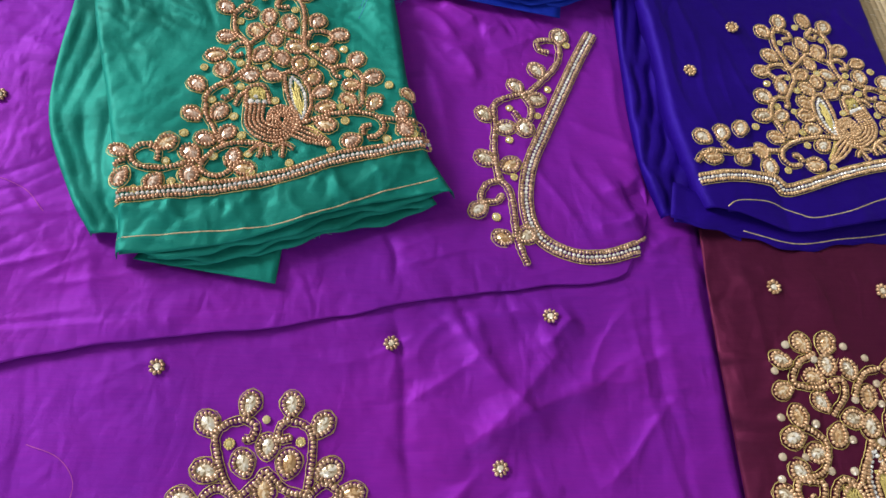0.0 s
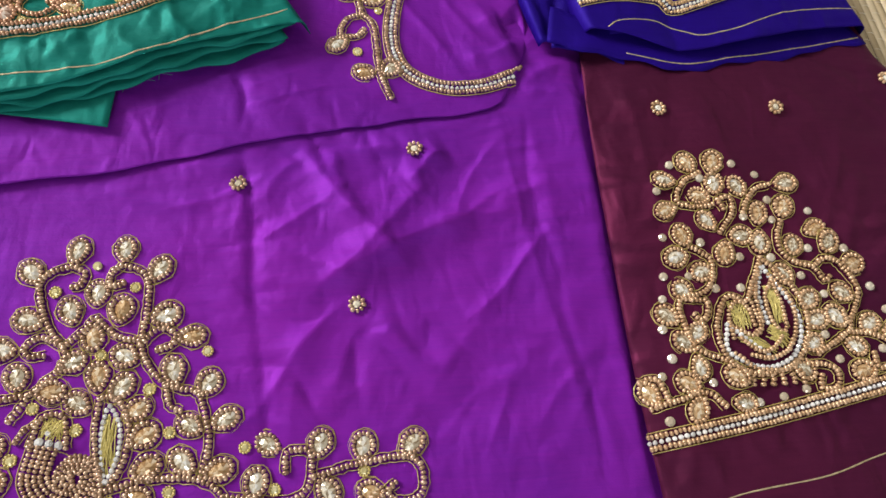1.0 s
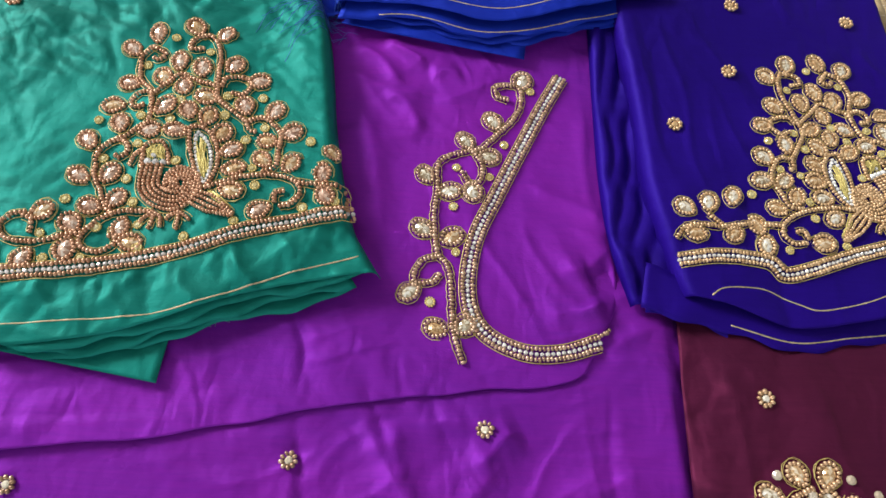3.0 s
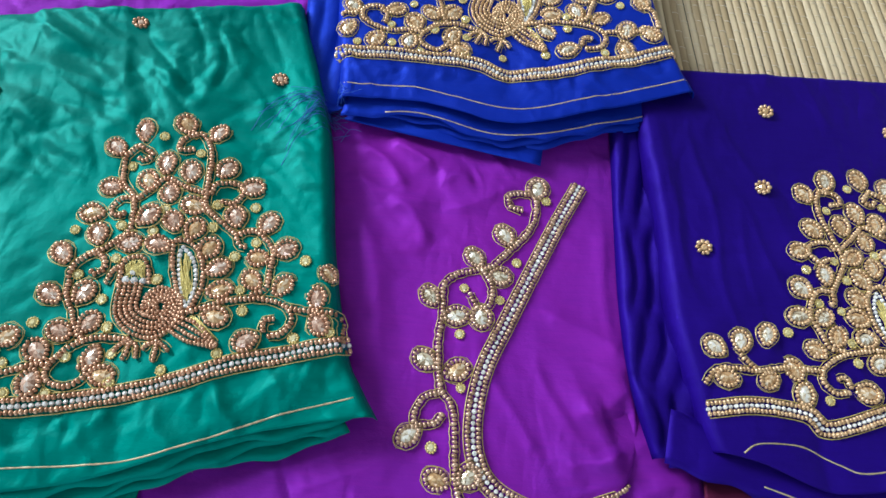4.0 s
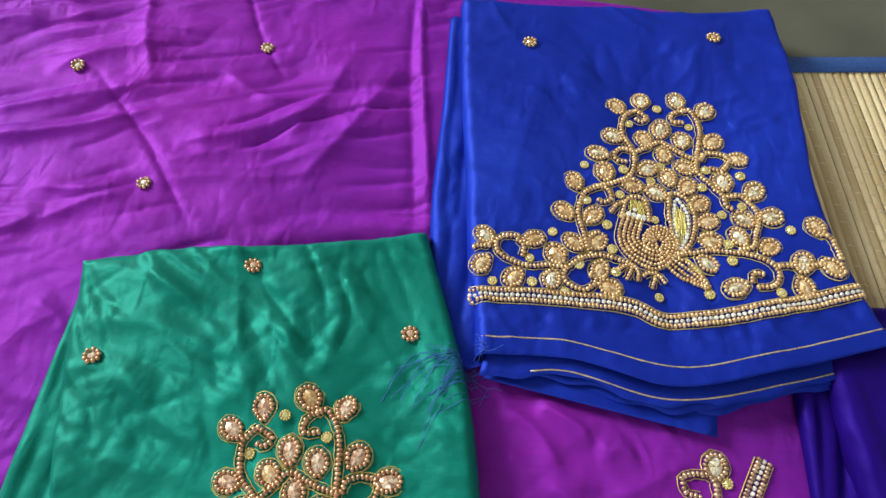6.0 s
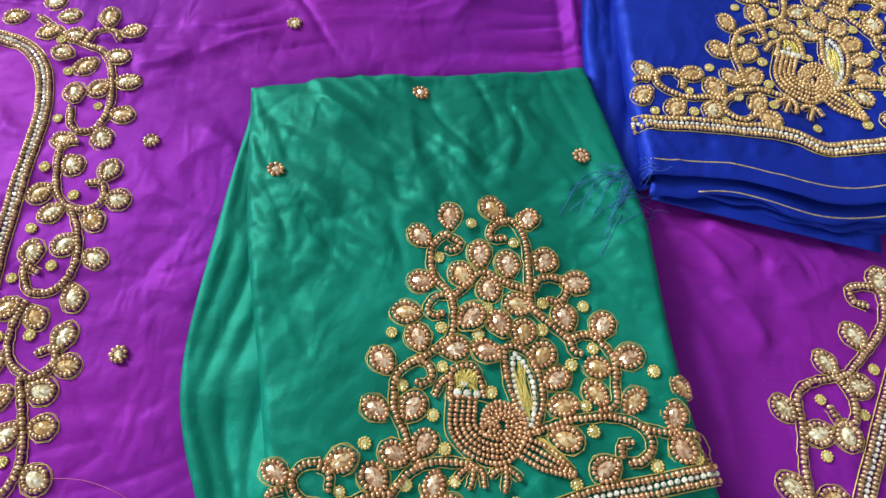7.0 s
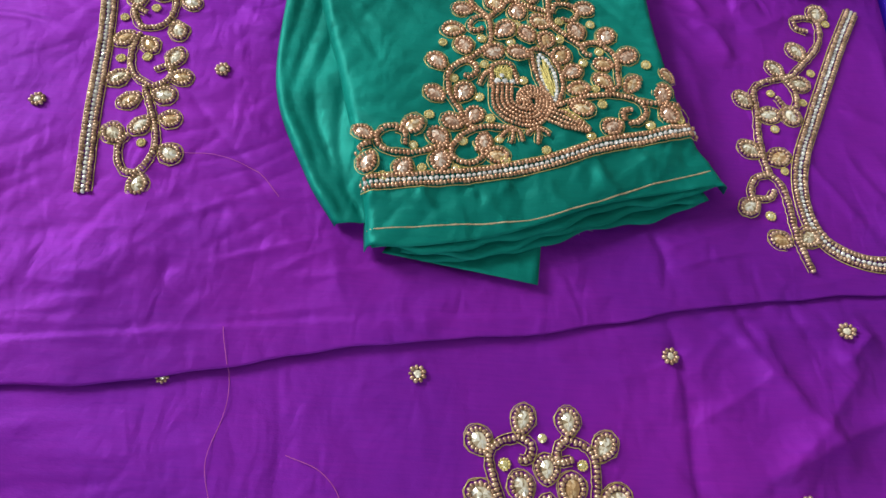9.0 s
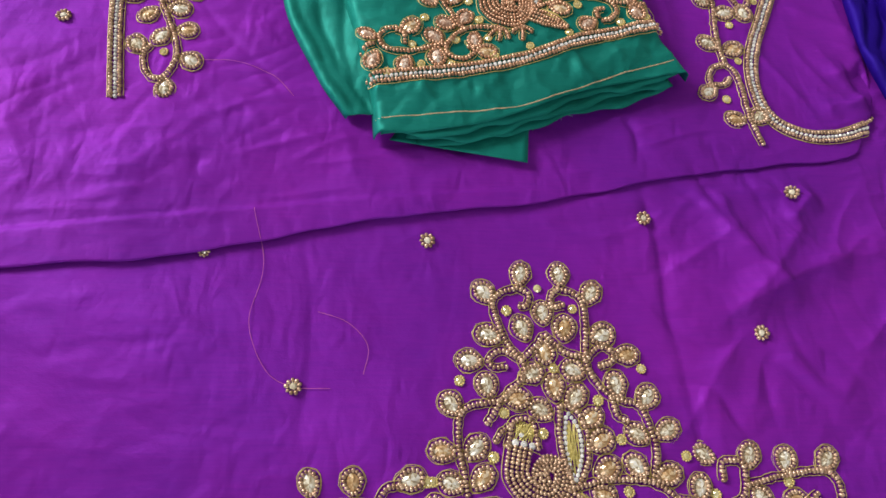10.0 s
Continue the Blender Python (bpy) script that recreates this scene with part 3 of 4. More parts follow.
# ---- purple silk ----
PLEAT = np.array([(-480, -50), (-333, -34), (-293, -30), (-252, -25), (-178, -11), (-142, -4), (-77, 6), (6, 22), (65, 31), (118, 40), (134, 45), (144, 54), (150, 66)], float)
TUCK = np.array([(-480, -26), (-337, -12), (-283, -6), (-220, 2), (-167, 8), (-122, 12), (-41, 19)], float)
LOWER_CREASES = [(110, -24, 50, -46, 3.0, 6), (104, 15, 84, 3, 2.2, 5), (47, 17, 57, -23, 2.2, 6), (34, 14, 78, -44, 2.4, 5), (146, 38, 149, -15, -1.1, 1.6), (149, -15, 156, -65, -1.1, 1.6),
                 (156, -65, 167, -150, -1.1, 1.6), (150, 36, 160, -65, 0.9, 4), (4, 28, 0, 64, -0.9, 2.0), (0, 18, 12, -68, -1.4, 3), (12, -68, 22, -240, -0.9, 3), (64, -71, 104, -110, 1.2, 8),
                 (95, -25, 139, -15, 1.6, 6), (-183, -14, -180, -123, -1.0, 3), (93, -3, 36, -60, 2.4, 7)]
LOWER_CREASES_2 = [(64, -79, 97, -96, 1.2, 6), (16, -27, 56, -55, 1.6, 7), (62, 21, 104, 12, 1.8, 5), (40, -70, 24, -120, 1.2, 9), (120, -60, 90, -110, 1.3, 9), (-60, -2, -16, -14, 1.0, 5),
                   (-150, -30, -100, -20, 1.0, 7), (-330, -110, -220, -130, 1.2, 10), (-280, -60, -200, -50, 1.0, 8), (-180, -123, -172, -300, -0.8, 3), (150, -150, 110, -240, 1.2, 10), (150, 60, 188, 74, 2.5, 4), (150, 54, 186, 44, 2.2, 4), (152, 80, 184, 104, 2.0, 4), (176, 41, 187, -150, 1.6, 3), (135, 30, 159, -128, 1.2, 2.5), (160, -65, 172, -150, 0.9, 4)]
UPPER_CREASES = [(-339, -5, -255, 3, 1.2, 6), (-169, 50, -156, 19, 1.8, 5), (-249, 30, -230, 12, -1.8, 6), (-339, 80, -349, 41, 2.0, 7), (-302, 26, -230, 15, 1.8, 6), (-351, 51, -326, 12, 1.6, 7),
                 (-254, 136, -204, 73, -0.9, 1.6), (-336, 226, -312, 209, -1.2, 2), (-352, 267, -318, 257, 1.4, 5), (-228, 273, -209, 254, 2.0, 5), (-251, 228, -204, 221, 1.8, 6), (-210, 62, -150, 26, 1.6, 7),
                 (-245, 60, -290, 16, 1.4, 7), (-330, 150, -300, 260, 1.6, 10), (-232, 190, -206, 180, 1.6, 6)]
TOP_CREASES = [(-310, 389, -203, 417, 2.4, 5), (-277, 426, -211, 455, 2.2, 5), (-300, 365, -212, 395, 2.6, 5), (-256, 335, -205, 344, 1.8, 4), (-246, 424, -168, 329, -1.2, 1.6), (-174, 505, -135, 432, -1.1, 1.6), (-126, 410, -170, 429, 1.8, 4),
               (-94, 449, -118, 384, 2.2, 7), (-64, 437, -106, 357, 2.4, 7), (-274, 306, -246, 319, 2.0, 5), (-180, 375, -108, 402, 2.2, 5), (-247, 319, -205, 337, 1.8, 4), (-239, 240, -217, 267, 2.0, 6), (-341, 461, -301, 469, 1.8, 5),
               (-236, 501, -216, 421, 1.6, 4), (-53, 514, -36, 330, 1.8, 2.5), (-60, 514, -44, 330, -1.2, 3)]
NECK_CREASES = [(2, 30, -4, 66, -1.2, 1.6), (31, 202, 53, 181, 2.0, 5), (12, 235, 39, 210, 2.2, 5), (29, 241, 50, 222, 2.2, 4), (56, 215, 71, 220, 1.6, 5), (111, 150, 150, 125, 1.2, 6), (140, 96, 152, 100, -4.0, 6), (142, 82, 152, 62, 5.0, 6),
                (128, 96, 152, 110, 1.8, 6), (160, 74, 190, 54, 2.4, 5), (8, 212, 53, 201, 1.6, 6), (18, 190, 34, 120, 1.4, 7), (120, 70, 148, 84, 1.6, 5), (60, 200, 96, 214, 1.2, 5), (140, 200, 146, 120, 1.6, 4)]


def pleat_at(x, y):
    return y - np.interp(x, PLEAT[:, 0], PLEAT[:, 1]) - 1.2 * np.sin(x / 31.0)


PRESSED = (pressed_lines(26, 20, 180, -110, 30, 215, 28, 1) + pressed_lines(30, -440, 10, -300, 0, 8, 40, 2) + pressed_lines(40, -420, -215, 60, 320, 160, 45, 3)
           + pressed_lines(46, -400, -40, 300, 500, 12, 25, 4) + pressed_lines(30, -10, 160, 60, 260, 120, 35, 5) + pressed_lines(24, -220, 140, 20, 70, 10, 25, 6))


def purple_base(x, y, creases):
    rough = 0.45 + 0.75 * np.maximum(0.0, ripple(x, y, 130, 8.8) + 0.25)
    z = -1.5 + 1.0 * ripple(x, y, 75, 3.1) + rough * (0.9 * crumple(x * 0.8, y * 1.25, 46, 7.7) + 0.5 * crumple(x * 0.7 + y * 0.3, y * 1.2, 20, 1.3))
    z = z + region(x, y, -480, -30, 290, 520) * (1.4 * fine_folds(x, y, 13, 150, 24, 2.3) - 2.0 * fine_folds(x, y, 17, 110, 17, 5.9))
    z = z + region(x, y, -480, -190, 40, 310) * (0.35 * fine_folds(x, y, 150, 60, 17, 4.1) - 0.4 * fine_folds(x, y, 35, 55, 14, 7.3))
    z = z + region(x, y, 0, 160, -120, 40) * (1.2 * fine_folds(x, y, 48, 95, 22, 9.2) - 1.3 * fine_folds(x, y, 120, 60, 20, 1.9))
    z = z + region(x, y, 0, 160, 60, 260) * (0.9 * fine_folds(x, y, 125, 60, 20, 6.6))
    z = z + region(x, y, -300, 160, -10, 70) * (0.8 * fine_folds(x, y, 12, 90, 14, 8.5))
    for rows in creases:
        for c in rows:
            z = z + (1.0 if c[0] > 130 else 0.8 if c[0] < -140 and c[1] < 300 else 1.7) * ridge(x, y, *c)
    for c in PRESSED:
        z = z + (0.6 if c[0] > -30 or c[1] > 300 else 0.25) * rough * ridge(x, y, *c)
    return z - np.maximum(0, x - 165) * 0.03 - np.maximum(0, x + 12 - np.interp(y, (-420, -230, -150, -60, 10), (232, 212, 197, 190, 189))) * 0.4


def lower_height(x, y):
    return np.maximum(purple_base(x, y, (LOWER_CREASES, LOWER_CREASES_2)), -4.2) - 0.06 * np.clip(pleat_at(x, y), 0, 26)


def upper_height(x, y):
    d = np.maximum(0.0, pleat_at(x, y))
    fade = np.clip((190 - x) / 60, 0.45, 1.0) * np.interp(x, (-330, -40), (0.55, 1.0))
    near = np.minimum(1.0, d / 30)
    z = purple_base(x, y, (UPPER_CREASES, TOP_CREASES, NECK_CREASES)) * near + (1 - near) * purple_base(x, y, (LOWER_CREASES, LOWER_CREASES_2))
    over = np.interp(x, TUCK[:, 0], TUCK[:, 1]) - y
    tuck = np.clip(over / 3.5 + 0.5, 0, 1)
    tuck = 1.5 * tuck * tuck * (3 - 2 * tuck) * np.clip((-25 - x) / 60, 0, 1)
    return np.maximum(z, -4.0) + fade * 1.9 * np.exp(-d / 60) + tuck


purple = thing("purple_silk_piece", (-0.1, 0.1, 0.0), "wrinkled purple silk length with gold beadwork, on the mat", "fabric")
PLEAT_LINE = [(x, np.interp(x, PLEAT[:, 0], PLEAT[:, 1]) + 1.2 * math.sin(x / 31.0) + 1.6 * ripple(x, 0, 24, 3.3)) for x in range(-470, 146, 8)]
UNDER_PLEAT = [(x, y + 24 + 62 * min(1, max(0, (x - 95) / 45))) for x, y in PLEAT_LINE] + [(160, 140), (176, 142), (190, 142)]
end_x, end_y = PLEAT_LINE[-1]
RIGHT_EDGE = [(float(np.interp(y, (-420, -230, -150, -60, 10), (232, 212, 197, 190, 189))) + 1.6 * math.sin(y / 8.0) * math.sin(y / 31.0) + 1.2 * ripple(y, 0, 9, 2.2), y)
              for y in range(-420, 131, 6)] + [UNDER_PLEAT[-1]]
geo_lower = patch([(-470, -420), (-470, -200), UNDER_PLEAT[0]], RIGHT_EDGE,
                  [(-470, -420), (0, -420), (232, -420)], UNDER_PLEAT, 430, 310, lower_height, "R", -4.9, 9)
geo_upper = patch([PLEAT_LINE[0], (-470, 200), (-470, 480)], [(end_x, end_y), (150, 70), (155, 84), (156, 100), (155, 130), (154, 260), (140, 400), (120, 512)],
                  PLEAT_LINE, [(-470, 478), (-354, 489), (-236, 498), (-174, 504), (-55, 512), (33, 518), (120, 512)], 400, 350, upper_height, "RT", -3.4, 4)
sheet("lower_cloth", geo_lower, PURPLE, purple)
sheet("overlapping_cloth", geo_upper, PURPLE, purple, 0.0006)
ground_purple = Ground(geo_lower, geo_upper)
thread_line(purple, ground_purple, [(-460, 476), (-354, 486), (-236, 495), (-174, 501), (-60, 508)], "selvedge_line", 0.7)

# ---- the peacock pattern, mm ----
LEFT_LEAVES = [(-14, 82, -82), (-26, 72, -43), (-23, 50, -16), (-28, 35, 0), (-6, 54, -62), (1, 64, -83), (6, 49, 102), (-1, 34, -132), (-7, 20, -166), (-22, 23, -67),
               (-36, 12, -50), (-36, -8, -30), (-22, -6, -118), (-26, -25, -22), (-16, -20, -117), (-33, -35, -45), (-32, -48, 90), (-10, -34, 85), (-4, -43, 171), (8, 20, -13)]
RIGHT_LEAVES = [(14, 60, -82), (6, 88, -56), (22, 85, -107), (30, 64, -115), (44, 56, -176), (20, 42, -13), (40, 38, -69), (12, 32, -67), (22, 29, -104), (30, 20, -119),
                (36, 11, -146), (39, 0, -166), (40, -13, 164), (56, 36, -113), (66, 23, -160), (55, 18, -18), (54, 6, -45), (68, 4, -125), (85, -1, -90), (87, -12, 121), (57, -23, 34)]
LEFT_WING = [(-48, -30, -150), (-71, -37, -31), (-68, -52, 66), (-50, -54, 68)]
LEFT_VINES = [
    [(-15, 74), (-18, 71), (-21, 66), (-19, 54), (-10, 43), (-8, 31), (-9, 25), (-16, 18), (-25, 12), (-30, 5), (-29, -7), (-24, -16), (-19, -25), (-15, -28)],
    [(-15, 74), (-11, 72), (-8, 70), (-11, 66), (-14, 67)],
    [(-10, 43), (-3, 50), (2, 56), (9, 54), (16, 51), (24, 49)],
    [(-10, 44), (-17, 43), (-20, 37), (-17, 34), (-13, 35)],
    [(-25, 12), (-20, 14), (-16, 11), (-15, 7), (-19, 4), (-21, 5)],
    [(4, -26), (-8, -26), (-17, -29), (-23, -35), (-27, -43), (-24, -48), (-16, -49), (-11, -45), (-11, -40), (-14, -40)],
]
RIGHT_VINES = [
    [(10, 82), (14, 84), (19, 78), (22, 70), (23, 60), (24, 49), (26, 41), (35, 34), (42, 29)],
    [(42, 29), (50, 32), (57, 27), (61, 21), (61, 11), (61, 3), (55, -1)],
    [(10, 83), (5, 78), (6, 73), (12, 74)],
    [(26, 50), (28, 55), (36, 57), (41, 54), (38, 46), (32, 46)],
    [(42, 29), (44, 24), (47, 23)],
    [(26, -13), (41, -6), (55, -3), (64, -3), (72, -6), (75, -12), (72, -18), (66, -20)],
    [(63, -18), (63, -13), (67, -12)],
]
LEFT_WING_VINES = [
    [(-27, -40), (-36, -42), (-46, -46), (-57, -46), (-63, -43), (-65, -38), (-62, -33), (-55, -31)],
    [(-55, -33), (-51, -35), (-50, -41)],
    [(-75, -45), (-68, -42)],
]
SEQUINS = [(-4, 80), (-17, 63), (-34, 25), (-13, 29), (3, 27), (-11, 12), (-27, 3), (-13, -8), (-7, -21), (-39, -22), (-24, -53), (-21, -36), (-2, -33), (1, -46), (16, 72), (30, 44),
           (48, 45), (30, 32), (6, 39), (43, 18), (52, 26), (52, -9), (49, 1), (10, 3), (77, 18), (77, -20), (45, -30), (22, -39)]
LEFT_WING_SEQUINS = [(-46, -41), (-41, -54), (-60, -60)]


def peacock(e):
    """The bird in the middle of the pattern: filled body, tail, feather of stones, head of stitches."""
    body = [(-7, -1), (-6, -14), (0, -21), (7, -25), (16, -24), (23, -18), (26, -11), (22, -3), (16, -2), (12, -5), (8, -2)]
    closed = body + body[:1]
    outline, _ = smooth_line(e.to_world(closed), 2.0)
    mid = outline.mean(0)
    outline = mid + (outline - mid) * 1.1
    part("thread_edge", mesh_from("thread_edge", *tube_geometry(e.lifted(outline, 0.3), 0.26, 5), THREAD), e.owner)
    # rows run down from the neck, round below and coil up into the wing
    for k in range(5):
        row = [(-6.0 + 2.45 * k, 0), (-6.1 + 2.45 * k, -4)]
        for t in range(180, 571 - 8 * k, 15):
            c, s = math.cos(radians(t)), math.sin(radians(t))
            side = 20.3 - 2.45 * k if t < 270 else 10.4 - 1.8 * k if t < 450 else 7.4 - 1.55 * k
            rise = (15.6 - 2.35 * k if t < 360 else 4.6 - k) if s < 0 else 8.6 - 1.6 * k
            row.append((14.2 + side * c, -9.4 + rise * s))
        e.single_beads(row)
    for rx, ry in ((3.7, 2.5), (1.3, 0.8)):
        e.single_beads([(10.9 + rx * math.cos(radians(t)), -12.3 + ry * math.sin(radians(t))) for t in range(0, 331, 30)])
    e.string([(-7, -1), (-7, 5), (-7, 10), (-3, 13), (2, 13), (5, 8), (7, 1)], "head_outline", True, 1.3)
    e.string([(-7, 9), (-11, 5), (-13, 0)], "beak", True, 1.2)
    for pts in ([(25, -14.5), (34, -17.5), (44, -26)], [(24, -16.5), (33.5, -20.5), (44, -26.5)], [(23, -18.7), (32, -23), (43.5, -27)], [(22, -21), (30, -25.2), (42, -27.5)]):
        e.single_beads(pts)
    e.zari([(29, -13.5), (44, -25)], 3)
    for pts in ([(5, -26.5), (1.5, -28), (-1, -31.5)], [(5, -26.5), (5, -30), (4, -35)], [(5, -26.5), (8.5, -29), (9.5, -34)],
                [(17.5, -26.5), (13.5, -28), (12, -30)], [(17.5, -26.5), (17.8, -31), (17.5, -35)], [(17.5, -26.5), (21, -28), (23, -30)]):
        e.string(pts, "foot", True, 1.1, None, 1.6)
    e.string([(14, 22), (16, 10), (21, -3), (26, -12)], "feather_outline", True, 1.3)
    e.string([(15, 23), (20, 23), (26, 19), (30, 10), (31, -1), (28, -12)], "feather_outline", True, 1.3)
    e.stone_line([(18, 18), (19, 9), (23, -3), (26, -9)], 2.3, 1.1)
    e.stone_line([(19, 20), (24, 15), (27, 8), (28, -1), (27, -9)], 2.3, 1.1)
    e.zari([(20, 17), (23, 6), (26, -7)], 6)
    e.zari([(-0.5, 12), (-0.5, 3)], 10)
    e.stone_line([(-3.8, 1.6), (4.2, 1.6)], 3.2, 1.7)
    e.stone_line([(-1.6, 5.5), (-1.2, 5.5)], 2.4, 1.2)


def peacock_pattern(e, wing=True):
    e.leaves(LEFT_LEAVES + RIGHT_LEAVES)
    e.strings(LEFT_VINES)
    e.strings(RIGHT_VINES)
    e.sequins(SEQUINS)
    if wing:
        e.leaves(LEFT_WING)
        e.strings(LEFT_WING_VINES)
        e.sequins(LEFT_WING_SEQUINS)
    peacock(e)


def laid(scale, turn, x, y, mirror=1):
    c, s = scale * math.cos(radians(turn)), scale * math.sin(radians(turn))
    return [[c * mirror, -s, x], [s * mirror, c, y]]


AS_IS = [[1, 0, 0], [0, 1, 0]]

# purple: the lower pattern with its wings, two neck pieces and scattered flowers
e = Embroidery(purple, ground_purple, laid(1.045, -12.3, -73.6, -121.6), GOLD_BEAD, [CHAMPAGNE, CHAMPAGNE, AMBER], LIME)
peacock(e)
e.leaves([(-33, -35, -45), (-32, -48, 90), (-10, -34, 85), (-4, -43, 171), (40, -13, 164), (85, -1, -90), (87, -12, 121), (57, -23, 34)])
e.strings([[(26, -13), (41, -6), (55, -3), (64, -3), (72, -6), (75, -12), (72, -18), (66, -20)], [(63, -18), (63, -13), (67, -12)],
           [(4, -26), (-8, -26), (-17, -29), (-23, -35), (-27, -43), (-24, -48), (-16, -49), (-11, -45), (-11, -40), (-14, -40)]])
e.sequins([(-24, -53), (-21, -36), (-2, -33), (52, -9), (77, -20), (45, -30), (22, -39)])
e = Embroidery(purple, ground_purple, AS_IS, GOLD_BEAD, [CHAMPAGNE, CHAMPAGNE, AMBER], LIME)
e.size = 1.04
e.leaves([(-71, -34, -102), (-90, -44, -51), (-50, -34, -86), (-34, -44, -122), (-88, -66, -14), (-98, -79, -8), (-71, -63, -67), (-60, -55, -90), (-60, -74, 94), (-49, -63, -99), (-30, -66, -159),
          (-18, -76, -176), (-45, -84, -23), (-68, -86, -156), (-90, -92, -77), (-76, -98, 180), (-108, -101, -55)])
e.leaves([(-112, -123, -9), (-97, -122, -135), (-56, -93, -85), (-63, -104, -32), (-46, -98, -128), (-39, -108, -145), (-35, -119, -153), (-33, -132, -153), (-24, -92, -81), (-9, -98, -126), (-1, -114, -153),
          (-15, -116, -34), (-17, -131, -45), (-3, -135, -163), (-108, -138, -21), (-94, -136, -135)])
e.strings([[(-73, -41), (-82, -44), (-86, -50), (-83, -62), (-78, -72), (-72, -79), (-71, -87), (-79, -94), (-84, -99), (-97, -101), (-104, -106), (-105, -120), (-103, -131), (-101, -143)],
           [(-73, -41), (-67, -44), (-68, -50), (-72, -51)], [(-72, -79), (-64, -71), (-60, -66), (-54, -71), (-49, -75), (-40, -77)], [(-72, -79), (-82, -74), (-89, -78), (-87, -82), (-80, -82)],
           [(-84, -99), (-88, -106), (-91, -110)]])
e.strings([[(-51, -41), (-42, -44), (-38, -51), (-38, -65), (-39, -79), (-36, -87), (-29, -96), (-22, -99)], [(-51, -41), (-55, -45), (-55, -51), (-49, -50)], [(-39, -79), (-32, -72), (-25, -74), (-25, -79), (-32, -82)],
           [(-22, -99), (-13, -102), (-9, -113), (-7, -124), (-10, -137)], [(-27, -98), (-25, -106), (-20, -109)]])
e.sequins([(-79, -53), (-44, -52), (-104, -89), (-10, -83), (-56, -83), (-82, -105), (-63, -115), (-34, -99), (-24, -118), (8, -126), (-88, -126), (-120, -137)])
e = Embroidery(purple, ground_purple, laid(1.033, -10.6, -72.3, -120.2), GOLD_BEAD, [CHAMPAGNE, CHAMPAGNE, AMBER], LIME)
e.leaves([(100, -15, 117), (87, 11, -23), (108, 14, -99), (126, 15, -93), (146, 19, -124), (114, -3, 134), (133, -2, 1)])
e.strings([[(75, -11), (97, -10), (106, -4), (106, 7), (103, 11), (95, 9), (96, 1)], [(108, 1), (124, 8), (144, 14), (152, 10), (153, 0), (144, -4), (139, -1), (142, 3)]])
e.sequins([(93, -6), (128, 6), (120, -12)])
e.leaves([(-95, -35, -60), (-76, -31, -70), (-51, -25, -160), (-62, -44, 60), (-84, -48, 70)])
e.strings([[(-24, -40), (-40, -42), (-60, -38), (-78, -40), (-98, -46)], [(-52, -28), (-60, -30), (-64, -38)]])
e.sequins([(-40, -24), (-66, -56)])
e.border([(162, -9), (130, -19), (90, -32), (40, -46), (-10, -58), (-80, -74)])

n = Embroidery(purple, ground_purple, AS_IS, GOLD_BEAD, [CHAMPAGNE, CHAMPAGNE, AMBER], LIME)
n.leaves([(107, 215, -108), (91, 186, -58), (76, 172, -54), (88, 164, 167), (55, 150, -50), (67, 141, -170), (80, 142, 100), (55, 118, -27), (69, 114, -150), (50, 83, 39), (64, 64, -21), (77, 66, -138)])
n.strings([
    [(99, 202), (93, 204), (92, 210), (101, 212), (106, 209), (106, 197), (100, 186), (92, 177), (85, 169), (77, 166), (67, 163), (61, 157), (61, 148), (61, 140), (60, 128), (61, 114), (63, 104),
     (68, 98), (70, 87), (71, 72), (72, 62), (77, 48)],
    [(80, 166), (85, 157), (84, 148), (80, 145)], [(78, 146), (74, 153)], [(62, 103), (56, 101), (52, 95), (52, 88), (61, 89), (64, 93)]])
n.sequins([(71, 156), (89, 151), (70, 132), (72, 106), (60, 78), (97, 172), (112, 209)])
n.border([(130, 220), (118, 196), (103, 163), (92, 138), (83, 117), (79, 98), (79, 80), (84, 67), (94, 59), (109, 54), (126, 55), (144, 61)])
n.flowers([(0, 0), (88, 17), (57, -64), (-120, -15), (-237, 147), (-186, -92), (-254, 259), (-196, 346), (-262, 428), (-149, 456), (-283, 331), (-274, 296), (-330, 120), (-255, -190)])
n.sequins([(-62, -41)], True)
tucked = Embroidery(purple, Ground(geo_lower), AS_IS, GOLD_BEAD, [CHAMPAGNE, CHAMPAGNE, AMBER], LIME)
tucked.size = 0.75
tucked.flowers([(-236, -22.5)])

n.string([(143, 63.5), (147, 66), (149, 68)], "band_end", False, 1.2)

# the back neck piece
b = Embroidery(purple, ground_purple, [[1, 0, -260], [0, 1, 160]], GOLD_BEAD, [CHAMPAGNE, CHAMPAGNE, AMBER], LIME)
b.leaves([(-56, 150, -13), (-42, 144, 45), (-28, 152, 168), (-18, 135, 180), (-30, 130, 48), (-42, 124, -66), (-15, 114, 175), (-20, 99, 124), (-38, 95, 0), (-30, 82, 125), (-10, 79, -102),
          (-2, 64, 175), (-39, 64, 42), (-30, 54, 42), (-10, 52, 135), (-18, 38, 51), (-3, 32, 157), (-32, 31, -70), (-6, 12, 115), (-33, 4, 35), (-20, 1, 133), (-4, -8, -104)])
b.leaves([(1, -20, 176), (-31, -22, 37), (-22, -36, 37), (-6, -32, 176), (-13, -51, 51), (0, -47, 180), (4, -67, 148), (-8, -85, 90), (-26, -58, -45),
          (-93, 175, 18), (-76, 188, 175), (-64, 178, -172), (-70, 166, 29), (-56, 164, 175), (-40, 178, -77), (-25, 170, -166)])
